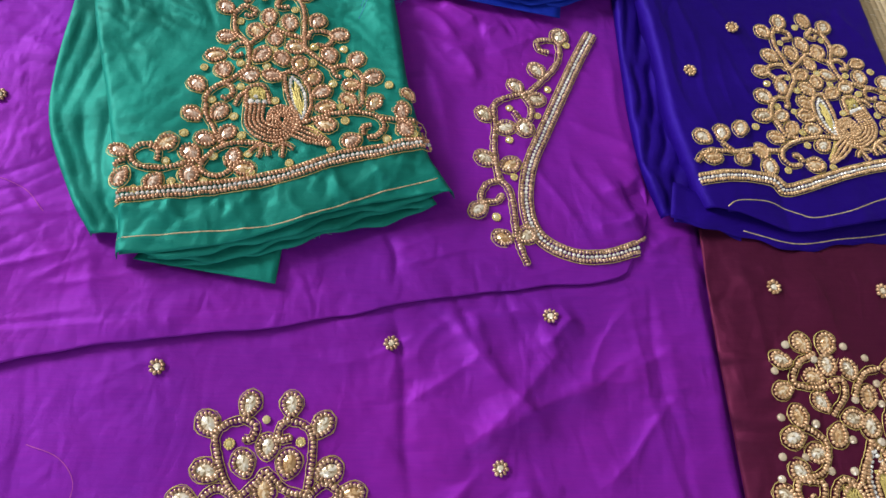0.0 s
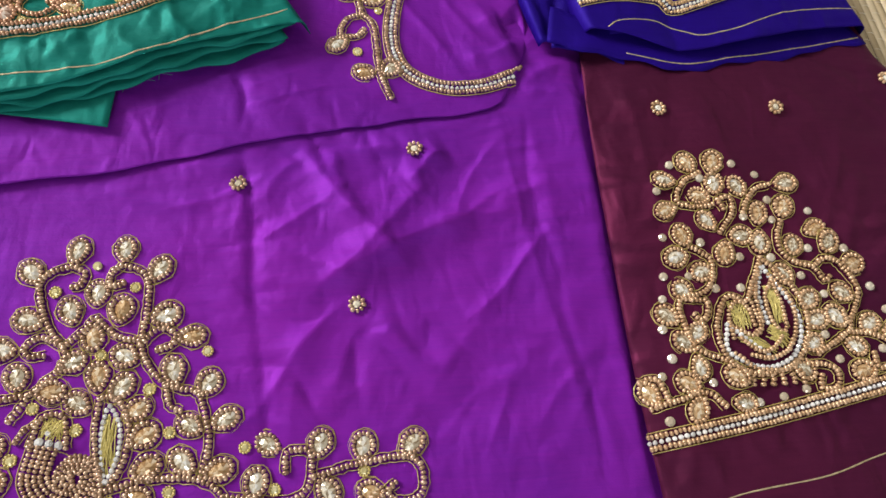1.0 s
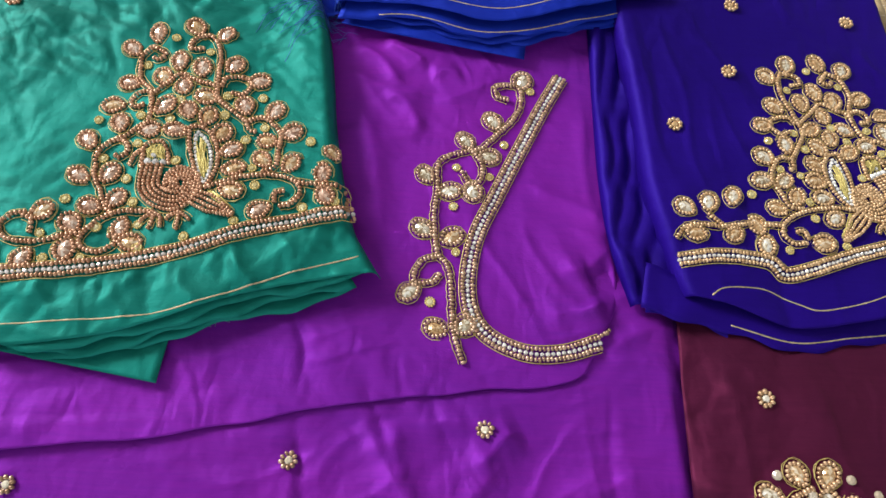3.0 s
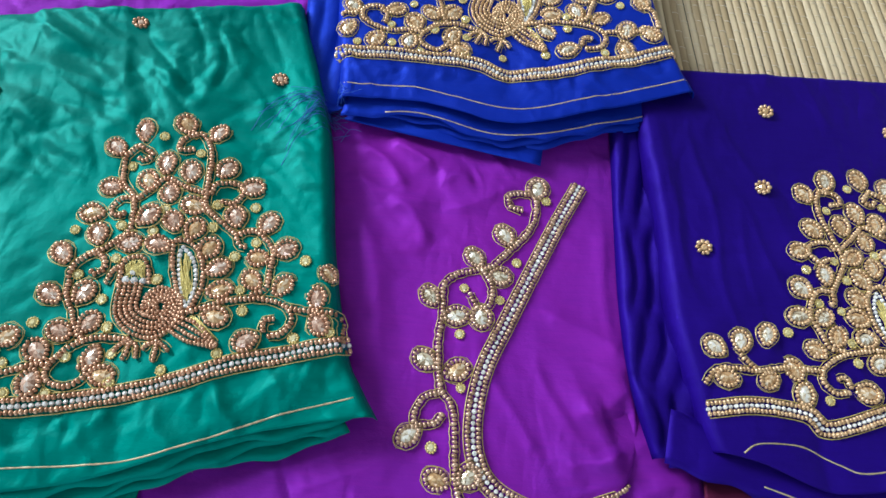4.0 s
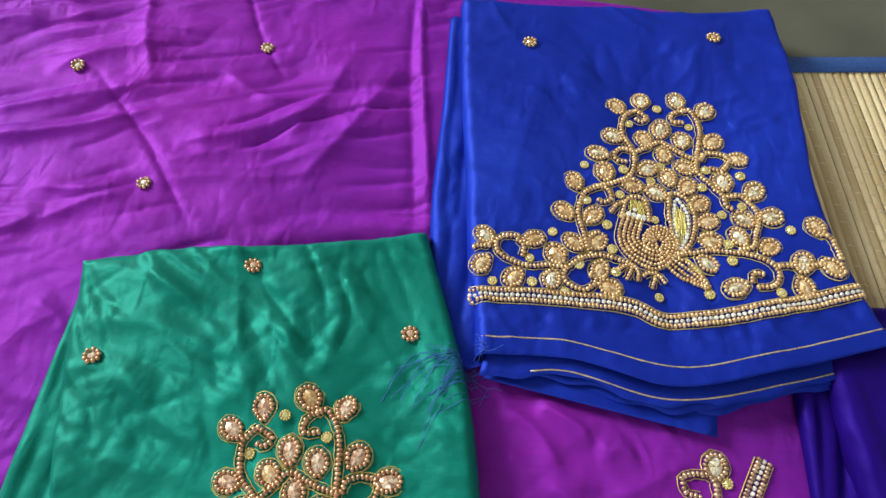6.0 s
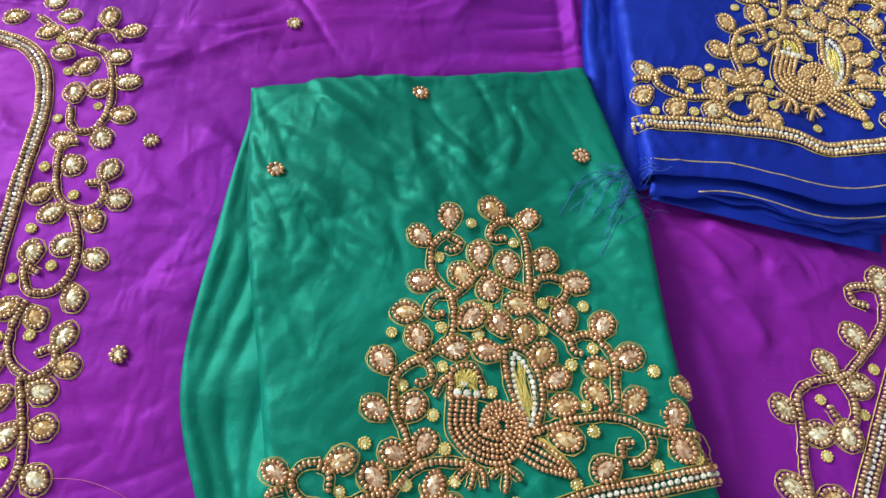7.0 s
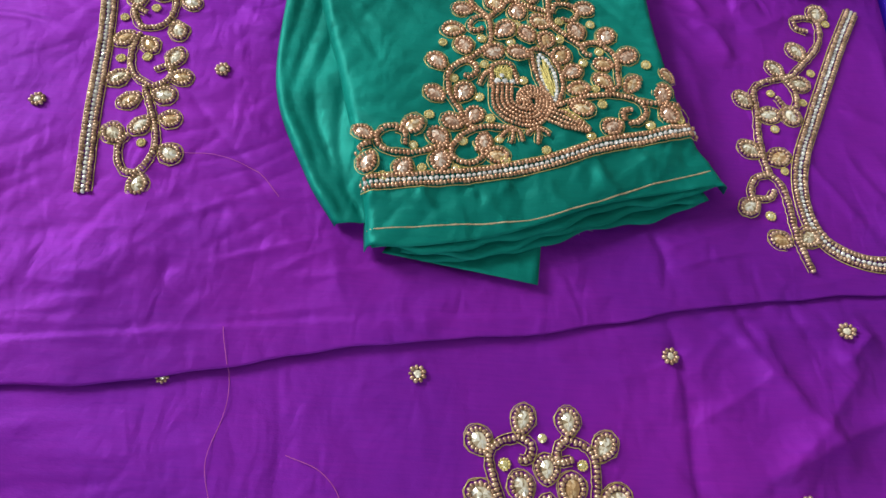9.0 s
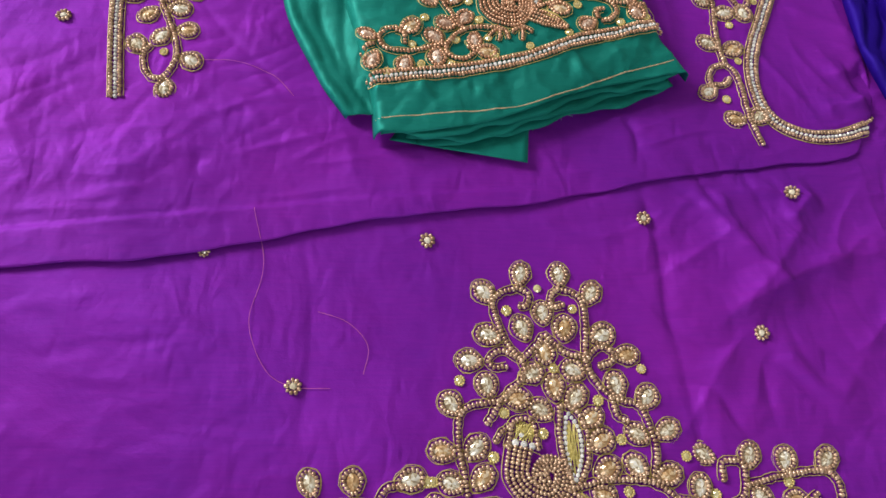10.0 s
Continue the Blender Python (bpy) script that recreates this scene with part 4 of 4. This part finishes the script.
b.strings([
    [(-80, 176), (-64, 166), (-48, 158), (-35, 153), (-27, 140), (-22, 121), (-24, 105), (-32, 101), (-38, 105), (-42, 116)],
    [(-31, 95), (-38, 92), (-36, 79), (-31, 64), (-22, 57), (-12, 58), (-8, 65), (-12, 72), (-18, 71)],
    [(-22, 57), (-15, 45), (-11, 33), (-11, 21), (-17, 13), (-26, 12), (-31, 18), (-33, 25), (-26, 22)],
    [(-26, 7), (-28, -4), (-25, -18), (-15, -26), (-8, -25), (-4, -19), (-6, -13), (-13, -16)],
    [(-16, -28), (-9, -44), (-4, -58), (-4, -68), (-8, -78), (-15, -80), (-20, -74), (-22, -64), (-19, -58)],
    [(-48, 158), (-44, 168), (-36, 170), (-30, 164)]])
b.sequins([(-51, 139), (-46, 108), (-28, 118), (-42, 78), (-23, 64), (-37, 44), (-21, 26), (-37, 18), (-33, -10), (-19, -8), (-11, -62), (-62, 160)])
b.border([(-140, 156), (-118, 160), (-97, 159), (-79, 153), (-65, 139), (-56, 114), (-53, 88), (-51, 62), (-48, 30), (-44, 0), (-40, -45), (-34, -92)])


# ---- folded blouse pieces ----
TOPS = [geo_lower, geo_upper]


def folded_piece(name, label, mat, centre, left, right, hem, top, height, thick, under, flap, lower_hems, hem_line, low_line=None):
    """A folded length: top layer, layers under the hem, a fold showing on one side, a loose corner."""
    ob = thing(name, (centre[0] * MM, centre[1] * MM, 0.0), label, "fabric", "embroidered blouse pieces")
    geo = patch(left, right, hem, top, 120, 150, height, "LRT", min(2.5, thick / 6), 6 if thick > 10 else 12)
    sheet("top_layer", geo, mat, ob)
    TOPS.append(geo)
    ground = Ground(geo)
    if under:
        ul, ur, low, deep = under
        edge_creases = []
        for off, high in ((9, -deep), (21, -deep * 1.2), (34, -deep * 0.9)):
            for (x0, y0), (x1, y1) in zip(ul, ul[1:]):
                edge_creases.append((x0 + off * 0.6, y0, x1 + off, y1, high, 3.6))
        sheet("folded_edge", patch(ul, ur, [ul[0], ur[0]], [ul[-1], ur[-1]], 36, 70,
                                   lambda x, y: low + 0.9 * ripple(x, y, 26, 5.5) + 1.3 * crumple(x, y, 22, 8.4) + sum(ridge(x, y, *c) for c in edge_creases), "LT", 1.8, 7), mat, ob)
    if flap:
        a, c2, d, z = flap
        sheet("loose_corner", patch([a, c2[0]], [d, c2[-1]], [a, d], c2, 20, 14, lambda x, y: z + 0.5 * ripple(x, y, 20, 9.1)), mat, ob)
    (mx, my) = hem[len(hem) // 2]
    level = float(np.asarray(height(np.array([[float(mx)]]), np.array([[float(my)]]))).ravel()[0])
    for pts, z, back in lower_hems:
        pts = [(x, y + 1.3 * math.sin(x / 9.0 + z) + 0.8 * math.sin(x / 3.7)) for x, y in smooth_line(pts, 6)[0]]
        k = max(1, len(pts) - 1)
        upper = [(x - back * (0.9 * i / k - 0.2), y + back) for i, (x, y) in enumerate(pts)]
        layer = patch([pts[0], upper[0]], [pts[-1], upper[-1]], pts, upper, 60, 8, lambda x, y, z=z: z + 0.6 * np.clip(height(x, y) - level, -1.5, 9) + 0.9 * ripple(x, y, 24, z) + 0.3 * ripple(x, y, 8, z))
        sheet("lower_layer", layer, mat, ob)
        if low_line:
            thread_line(ob, Ground(layer), low_line)
            low_line = None
    for pts in hem_line:
        thread_line(ob, ground, pts)
    return ob, ground


GREEN_CREASES = [(-190, 262, -120, 246, 1.4, 5), (-196, 236, -150, 228, 1.2, 5), (-186, 210, -140, 186, 1.6, 8), (-176, 180, -146, 150, -1.4, 10), (-110, 290, -60, 262, 1.2, 6), (-140, 276, -124, 232, -1.0, 5),
                 (-138, 262, -100, 230, 1.4, 4), (-150, 246, -108, 222, 1.3, 4), (-120, 268, -96, 236, -1.2, 4), (-70, 262, -76, 236, 1.2, 4), (-30, 270, -4, 190, 1.2, 7)]
HEM_PUCKERS = [(-90, 72, -82, 56, 1.2, 3), (-60, 84, -50, 66, 1.2, 3), (-34, 92, -26, 76, 1.3, 3), (-122, 74, -116, 56, 1.0, 3), (-74, 78, -70, 60, -1.0, 3), (-12, 100, -4, 84, 1.0, 3), (-104, 72, -100, 54, 0.8, 3)]


GREEN_PRESSED = pressed_lines(34, -190, -20, 205, 300, 145, 30, 11) + pressed_lines(12, -190, -130, 110, 220, 120, 30, 12) + pressed_lines(14, -140, 20, 60, 110, 75, 25, 13)


GREEN_PUCKERS = gathers([(-154, 75), (-116, 80), (-78, 88), (-30, 105), (19, 119)], 26, 16, 61) + puckers(-82, 190, 50, 62, 20, 172, 19, 51)


def green_height(x, y):
    z = 14.2 + 3.2 * ripple(x, y, 48, 11.3) + 0.8 * crumple(x + 0.7 * y, y - 0.5 * x, 34, 4.2)
    z = z + region(x, y, -215, 10, 190, 330) * (1.5 * fine_folds(x, y, 150, 60, 17, 3.7) - 1.3 * fine_folds(x, y, 128, 45, 13, 8.1)) + 0.8 * fine_folds(x, y, 165, 50, 13, 1.2) - 0.5 * fine_folds(x, y, 40, 40, 12, 5.2)
    for c in GREEN_CREASES + HEM_PUCKERS:
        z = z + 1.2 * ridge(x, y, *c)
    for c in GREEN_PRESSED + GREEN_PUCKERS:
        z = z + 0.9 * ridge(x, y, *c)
    return z - np.maximum(0, 95 - y) * 0.05


green, ground_green = folded_piece(
    "green_silk_piece", "folded emerald green silk blouse piece with copper beadwork", GREEN, (-85, 180),
    [(-150, 43), (-154, 74), (-170, 134), (-193, 213), (-208, 291)], [(35, 88), (26, 102), (18, 118), (6, 167), (-6, 239), (-33, 323)],
    [(-150, 43), (-120, 45), (-79, 54), (-32, 72), (0, 81), (35, 88)], [(-208, 291), (-165, 301), (-120, 307), (-80, 312), (-33, 323)], green_height, 15,
    ([(-166, 56), (-184, 84), (-206, 137), (-208, 214), (-206, 284)], [(-120, 60), (-130, 90), (-140, 140), (-150, 214), (-160, 284)], 7.5, 2.8),
    ((-141, 43), [(-128, 62), (-90, 62), (-62, 56)], (-64, 31), 3.5),
    [([(-146, 42), (-112, 43), (-76, 51), (-30, 69), (2, 78), (28, 86)], 11.0, 24), ([(-132, 41), (-108, 41), (-80, 46), (-28, 66), (4, 76), (24, 82)], 8.5, 24),
     ([(-126, 42), (-104, 40), (-70, 49), (-30, 62), (6, 73), (22, 80)], 5.5, 24)],
    [[(-149, 51), (-116, 55), (-70, 61), (-38, 72), (-7, 85), (24, 95)]])
g = Embroidery(green, ground_green, [[1, 0, -83], [0, 1, 139]], COPPER_BEAD, [PEACH, PEACH, AMBER], LIME)
peacock_pattern(g)
g.strings([[(72, -6), (84, -7), (96, -7), (98, -15), (99, -19)]])
g.leaf(89, 12, -48, 0.85)
g.sequins([(93, -16)])
g.border([(-71, -64), (-33, -59), (5, -51), (31, -43), (53, -34), (75, -28), (102, -20)])
g.flowers([(-99, 100), (-35, 153), (47, 124)])

BLUE_CREASES = [(90, 262, 84, 310, -2.2, 7), (10, 460, 60, 430, 1.4, 9), (20, 420, 10, 340, 1.2, 8), (100, 470, 150, 440, 1.2, 9), (0, 380, 40, 360, 1.0, 7), (60, 262, 70, 245, 1.0, 5), (130, 275, 140, 255, 1.0, 5)]


BLUE_PRESSED = gathers([(-9, 287), (69, 287), (88, 281), (182, 301)], 20, 15, 62) + puckers(85, 370, 52, 66, 20, 165, 13, 52) + pressed_lines(26, -20, 160, 390, 490, 150, 40, 21) + pressed_lines(14, 0, 180, 255, 290, 80, 30, 22)


def blue_height(x, y):
    z = 12.4 + np.maximum(0.0, x - 95) * 0.095 + 2.6 * ripple(x, y, 55, 21.3) + 0.7 * crumple(x, y, 36, 14.2) + 0.9 * fine_folds(x, y, 145, 60, 17, 12.3)
    for c in BLUE_CREASES:
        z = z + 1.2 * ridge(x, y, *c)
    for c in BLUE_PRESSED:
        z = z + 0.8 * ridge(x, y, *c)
    return z


blue, ground_blue = folded_piece(
    "blue_silk_piece", "folded royal blue silk blouse piece with gold beadwork, frayed", BLUE, (75, 370),
    [(-5, 256), (-7, 280), (-12, 310), (-17, 367), (-22, 412), (-28, 498)], [(193, 275), (183, 300), (172, 356), (173, 400), (174, 444), (168, 498)],
    [(-4, 256), (41, 257), (88, 247), (140, 258), (194, 274)], [(-28, 498), (20, 497), (68, 499), (115, 496), (168, 498)], blue_height, 17,
    ([(-9, 250), (-24, 262), (-33, 334), (-33, 413), (-34, 488)], [(30, 262), (25, 280), (20, 334), (15, 413), (10, 488)], 8, 2.8),
    ((0, 247), [(10, 262), (60, 262), (111, 254)], (108, 228), 4.5),
    [([(-2, 247), (41, 249), (88, 239), (140, 250), (191, 266)], 9.5, 24), ([(8, 251), (44, 248), (88, 238), (138, 249), (191, 266)], 7.0, 24), ([(14, 250), (46, 247), (88, 237), (136, 247), (184, 263)], 4.8, 24)],
    [[(-2, 265), (38, 266), (88, 257), (129, 265), (188, 282)]],
    [(22, 251), (41, 252), (88, 242.5), (140, 253.5), (190, 270)])
e = Embroidery(blue, ground_blue, laid(0.98, -15.4, 74.2, 336), BRASS_BEAD, [AMBER, CHAMPAGNE, AMBER], LIME)
peacock_pattern(e)
e.strings([[(72, -6), (84, -2), (96, 2), (104, 0)], [(88, 20), (96, 18), (102, 8)]])
e.leaves([(89, 22, -48), (98, 2, 150)])
e.border([(-9, 287), (30, 288), (69, 287), (88, 281), (129, 287), (182, 301)], True)
Embroidery(blue, ground_blue, AS_IS, BRASS_BEAD, [AMBER], LIME).flowers([(17, 458), (128, 468)])


def navy_height(x, y):
    z = 13.6 + 1.3 * ripple(x, y, 60, 31.3) + 0.7 * crumple(x, y, 34, 24.2) + 0.6 * fine_folds(x, y, 100, 60, 18, 14.3)
    for c in pressed_lines(22, 170, 340, 70, 290, 95, 40, 31) + [(236, 100, 232, 62, -3.0, 7), (262, 70, 300, 84, 1.2, 5), (190, 150, 200, 100, 1.0, 5), (176, 250, 186, 160, -1.2, 4)]:
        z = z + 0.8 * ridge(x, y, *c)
    return z


navy, ground_navy = folded_piece(
    "violet_blue_silk_piece", "folded deep violet-blue silk blouse piece with gold beadwork", NAVY, (250, 190),
    [(184, 84), (180, 98), (170, 146), (167, 193), (161, 250), (158, 298)], [(352, 86), (345, 116), (337, 150), (332, 208), (326, 303)],
    [(184, 84), (205, 80), (236, 70), (270, 74), (310, 82), (352, 86)], [(158, 298), (233, 300), (326, 303)], navy_height, 14,
    ([(160, 80), (152, 110), (148, 146), (147, 194), (147, 290)], [(215, 84), (205, 110), (200, 146), (200, 194), (200, 290)], 9, 4.6), None,
    [([(163, 77), (186, 72), (236, 60), (300, 68), (350, 78)], 9.5, 24), ([(166, 76), (190, 72), (238, 59), (300, 67), (348, 77)], 6.5, 24)],
    [[(197, 84), (203, 88), (214, 89), (226, 88), (240, 82), (251, 79), (274, 84), (302, 94), (346, 98)]],
    [(207, 71), (236, 63.5), (265, 67), (298, 72), (346, 81)])
e = Embroidery(navy, ground_navy, laid(0.91, 24.6, 295.5, 155.5, -1), BRASS_BEAD, [AMBER, CHAMPAGNE, AMBER], LIME)
peacock_pattern(e, False)
e.leaves([(89, 20, -48), (100, 0, 170), (104, 22, -60), (120, 8, -150), (118, 24, -120)])
e.strings([[(72, -6), (88, 2), (104, 6), (122, 14), (132, 10)], [(104, 6), (108, 16)]])
e.border([(183, 102), (205, 105), (228, 103), (239, 97), (277, 110), (304, 117), (346, 124)], True)
n2 = Embroidery(navy, ground_navy, AS_IS, BRASS_BEAD, [AMBER], LIME)
n2.flowers([(231, 269), (223, 220), (189, 183), (300, 262)])


def maroon_height(x, y):
    z = 7.6 + 2.2 * ripple(x, y, 60, 41.3) + 0.9 * crumple(x, y, 40, 34.2) + 0.9 * fine_folds(x, y, 160, 60, 20, 16.3) - 0.6 * fine_folds(x, y, 40, 60, 18, 18.3)
    z = z - 5.0 * np.exp(-np.maximum(0, x - 184) / 20)
    for c in gathers([(186, -135), (244, -126), (313, -112), (380, -96)], 22, 20, 63) + pressed_lines(40, 190, 370, -200, 90, 30, 60, 41) + [(200, 60, 250, 20, 1.2, 10), (195, -40, 215, -90, 1.0, 8), (330, 40, 300, -20, 1.2, 12), (250, -150, 330, -130, 1.0, 10)]:
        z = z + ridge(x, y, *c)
    return z


maroon, ground_maroon = folded_piece(
    "maroon_silk_piece", "folded dark maroon silk blouse piece with dense gold beadwork", MAROON, (275, -40),
    [(194, -215), (190, -172), (185, -105), (183, -40), (182, 20), (184, 120)], [(392, -190), (382, -60), (369, 45), (356, 77), (345, 130)],
    [(194, -215), (290, -205), (392, -190)], [(184, 120), (260, 125), (345, 130)], maroon_height, 7, None, None,
    [([(196, -220), (290, -210), (390, -195)], 3.5, 24)],
    [[(194, -166), (224, -158), (263, -153), (303, -143), (380, -128)], [(230, -176), (268, -172), (295, -167), (380, -150)]])
m = Embroidery(maroon, ground_maroon, [[1, 0, 270], [0, 1, -40]], DARK_BEAD, [CHAMPAGNE, CHAMPAGNE, AMBER], DISC)
m.leaves([(-42, 42, -60), (-29, 42, -113), (-55, 33, -18), (-57, 17, 23), (-38, 24, -18), (-30, 30, -96), (-18, 28, -65), (-37, 10, -48), (-10, 13, -106), (8, 30, -171), (4, 16, -115), (-52, 2, -81),
          (-56, -8, 15), (-31, -6, 65), (-22, 2, -175), (-12, -1, 78), (-44, -16, 8), (-56, -26, -52), (-66, -38, -45), (-54, -47, -129), (-60, -51, -36)])
m.leaves([(4, -5, -113), (17, 4, -162), (22, -4, -129), (32, -15, -172), (24, -30, -36), (-4, -20, -68), (4, -33, -144), (6, -43, -160), (1, -54, -162), (17, -42, -48), (32, -46, -152),
          (43, -50, -169), (22, -56, 151), (24, -68, 8), (-80, -74, -55), (-62, -70, -30), (-60, -81, 63), (-39, -80, 171), (-39, -68, -27), (-6, -65, 143), (-56, -62, 97), (54, -42, -120), (58, -58, 130)])
m.strings([[(-37, 37), (-47, 31), (-51, 21), (-40, 18), (-33, 19)], [(-32, 4), (-24, 14), (-24, 22), (-30, 21), (-28, 16)], [(-1, 29), (-9, 27), (-15, 20), (-18, 14)],
           [(-50, -3), (-44, -6), (-39, -11), (-41, -21), (-47, -27), (-58, -29), (-60, -39), (-55, -54), (-43, -60)], [(-53, -30), (-46, -31), (-47, -38), (-51, -40), (-53, -37)],
           [(1, 9), (-3, 0), (-2, -8), (4, -13), (12, -16), (16, -23), (19, -21)]])
m.strings([[(12, -16), (18, -12), (25, -15), (31, -27), (29, -35), (23, -44), (21, -49), (3, -59)],
           [(21, -49), (33, -51), (41, -57), (39, -65), (31, -67), (30, -60)], [(-9, -63), (4, -64), (10, -68), (8, -75), (1, -75), (2, -69)], [(-81, -80), (-68, -77), (-56, -74), (-48, -81)],
           [(-85, -68), (-77, -67), (-73, -77)], [(41, -57), (52, -52), (64, -54)]])
m.string([(-14, -10), (-23, -27), (-27, -32), (-34, -29), (-40, -35), (-44, -48), (-41, -61), (-29, -67), (-12, -64), (-1, -53), (2, -37), (-4, -22), (-14, -10)], "paisley_outline")
m.string([(-11, -22), (-9, -36), (-10, -47), (-15, -44), (-16, -30), (-11, -22)], "paisley_outline", False, 1.2)
m.string([(-33, -50), (-27, -56), (-20, -56), (-13, -50)], "paisley_outline", False, 1.2)
m.string([(-24, -33), (-22, -44), (-26, -48)], "paisley_outline", False, 1.2)
for pts in ([(-14, -15), (-7, -28), (-2, -42), (-7, -57), (-20, -64), (-33, -62), (-41, -55), (-38, -43)], [(-15, -15), (-19, -30), (-18, -43)], [(-38, -43), (-28, -53), (-20, -60)]):
    m.stone_line(pts, 2.6, 1.25)
m.string([(-17, -17), (-21, -30), (-21, -42), (-26, -49), (-36, -44)], "paisley_outline", False, 1.3)
m.string([(-38, -57), (-30, -64), (-18, -66)], "paisley_outline", False, 1.3)
m.string([(-12, -19), (-5, -30), (-4, -42), (-9, -54), (-20, -60), (-30, -58)], "paisley_outline", False, 1.3)
m.string([(-37, -50), (-36, -37), (-31, -32), (-26, -36), (-25, -44)], "paisley_outline", False, 1.3)
m.zari([(-32, -31), (-30, -46)], 9)
m.zari([(-13, -24), (-10, -46)], 6)
m.zari([(-19, -46), (-10, -54)], 9)
m.zari([(-34, -48), (-18, -58)], 6)
for x in (-38, -33, -28, -23, -18, -13, -8):
    m.string([(x, -66), (x + 1, -69), (x + 0.5, -72)], "bead_fringe", False, 1.4)
m.border([(-84, -95), (-26, -86), (43, -72), (110, -56)])
m.sequins([(-51, 42), (-19, 41), (-7, 35), (-37, 34), (-61, 27), (-3, 21), (-18, 12), (-3, 10), (17, 14), (-62, 2), (-43, -1), (-65, -18), (-52, -18), (-40, -25), (-27, -25), (-24, -9), (-8, -10), (-67, -29)], True)
m.sequins([(-70, -44), (-68, -58), (-74, -66), (-74, -86), (-51, -70), (-19, -78), (-31, -80), (30, -7), (12, -6), (5, -20), (14, -30), (39, -27), (9, -50), (13, -62), (43, -39), (-7, -75), (36, -58), (46, -66)], True)
m.flowers([(-51, 76), (14, 75), (84, 93)])


# ---- loose threads ----
ground_all = Ground(*TOPS)


def loose_thread(name, pts, high, mat, label, radius=0.12, ground=ground_purple):
    """A fine thread lying in a curve over the cloth."""
    line, _ = smooth_line(pts, 3)
    l3 = [(x, y, ground.at(x, y)[0] + high + 0.5 * math.sin(i * 0.7)) for i, (x, y) in enumerate(line)]
    v, f = tube_geometry(l3, radius, 4)
    mid = Vector((*(np.mean(l3, 0) * MM),))
    ob = new(name, mesh_from(name, np.array(v) - np.array(mid), f, mat))
    ob.matrix_basis = Matrix.Translation(mid)
    return tagged(ob, label, "thread", "stray threads")


PINK = plain("pink_thread", (0.55, 0.10, 0.35), (0.70, 0.18, 0.45), 300, 0.6)
BLUE_FLUFF = plain("blue_thread", (0.02, 0.06, 0.38), (0.06, 0.18, 0.68), 300, 0.6)
GREEN_FLUFF = plain("green_thread", (0.02, 0.22, 0.14), (0.10, 0.40, 0.28), 300, 0.6)
loose_thread("stray_thread", [(-212, 2), (-205, -30), (-210, -60), (-200, -84), (-186, -92), (-168, -93)], 0.5, PINK, "fine pink thread curled on the purple silk")
loose_thread("stray_thread", [(-176, -54), (-160, -60), (-150, -72), (-152, -86)], 0.5, PINK, "short pink thread curled on the purple silk")
loose_thread("stray_thread", [(-262, 92), (-235, 94), (-210, 86), (-196, 72)], 0.5, PINK, "fine pink thread lying on the purple silk")
for k in range(34):
    x, y = random.uniform(-14, 12), random.uniform(240, 262)
    a = random.uniform(2.6, 3.6)
    r = random.uniform(10, 44)
    pts = [(x, y), (x + r * 0.5 * math.cos(a), y + r * 0.5 * math.sin(a) + random.uniform(-8, 8)), (x + r * math.cos(a + 0.4), y + r * math.sin(a + 0.4))]
    loose_thread("frayed_thread", pts, random.uniform(0.4, 1.5), BLUE_FLUFF, "fine blue thread frayed from the cut edge", 0.14, ground_all)
for k in range(14):
    x = random.uniform(-120, 20)
    y = np.interp(x, [-150, -120, -79, -32, 0, 35], [43, 45, 54, 72, 81, 88]) - 1
    pts = [(x, y), (x + random.uniform(-3, 3), y - random.uniform(2, 5)), (x + random.uniform(-5, 7), y - random.uniform(4, 11))]
    loose_thread("frayed_thread", pts, random.uniform(1.0, 3.0), GREEN_FLUFF, "fine green thread frayed from the cut edge", 0.13, ground_all)
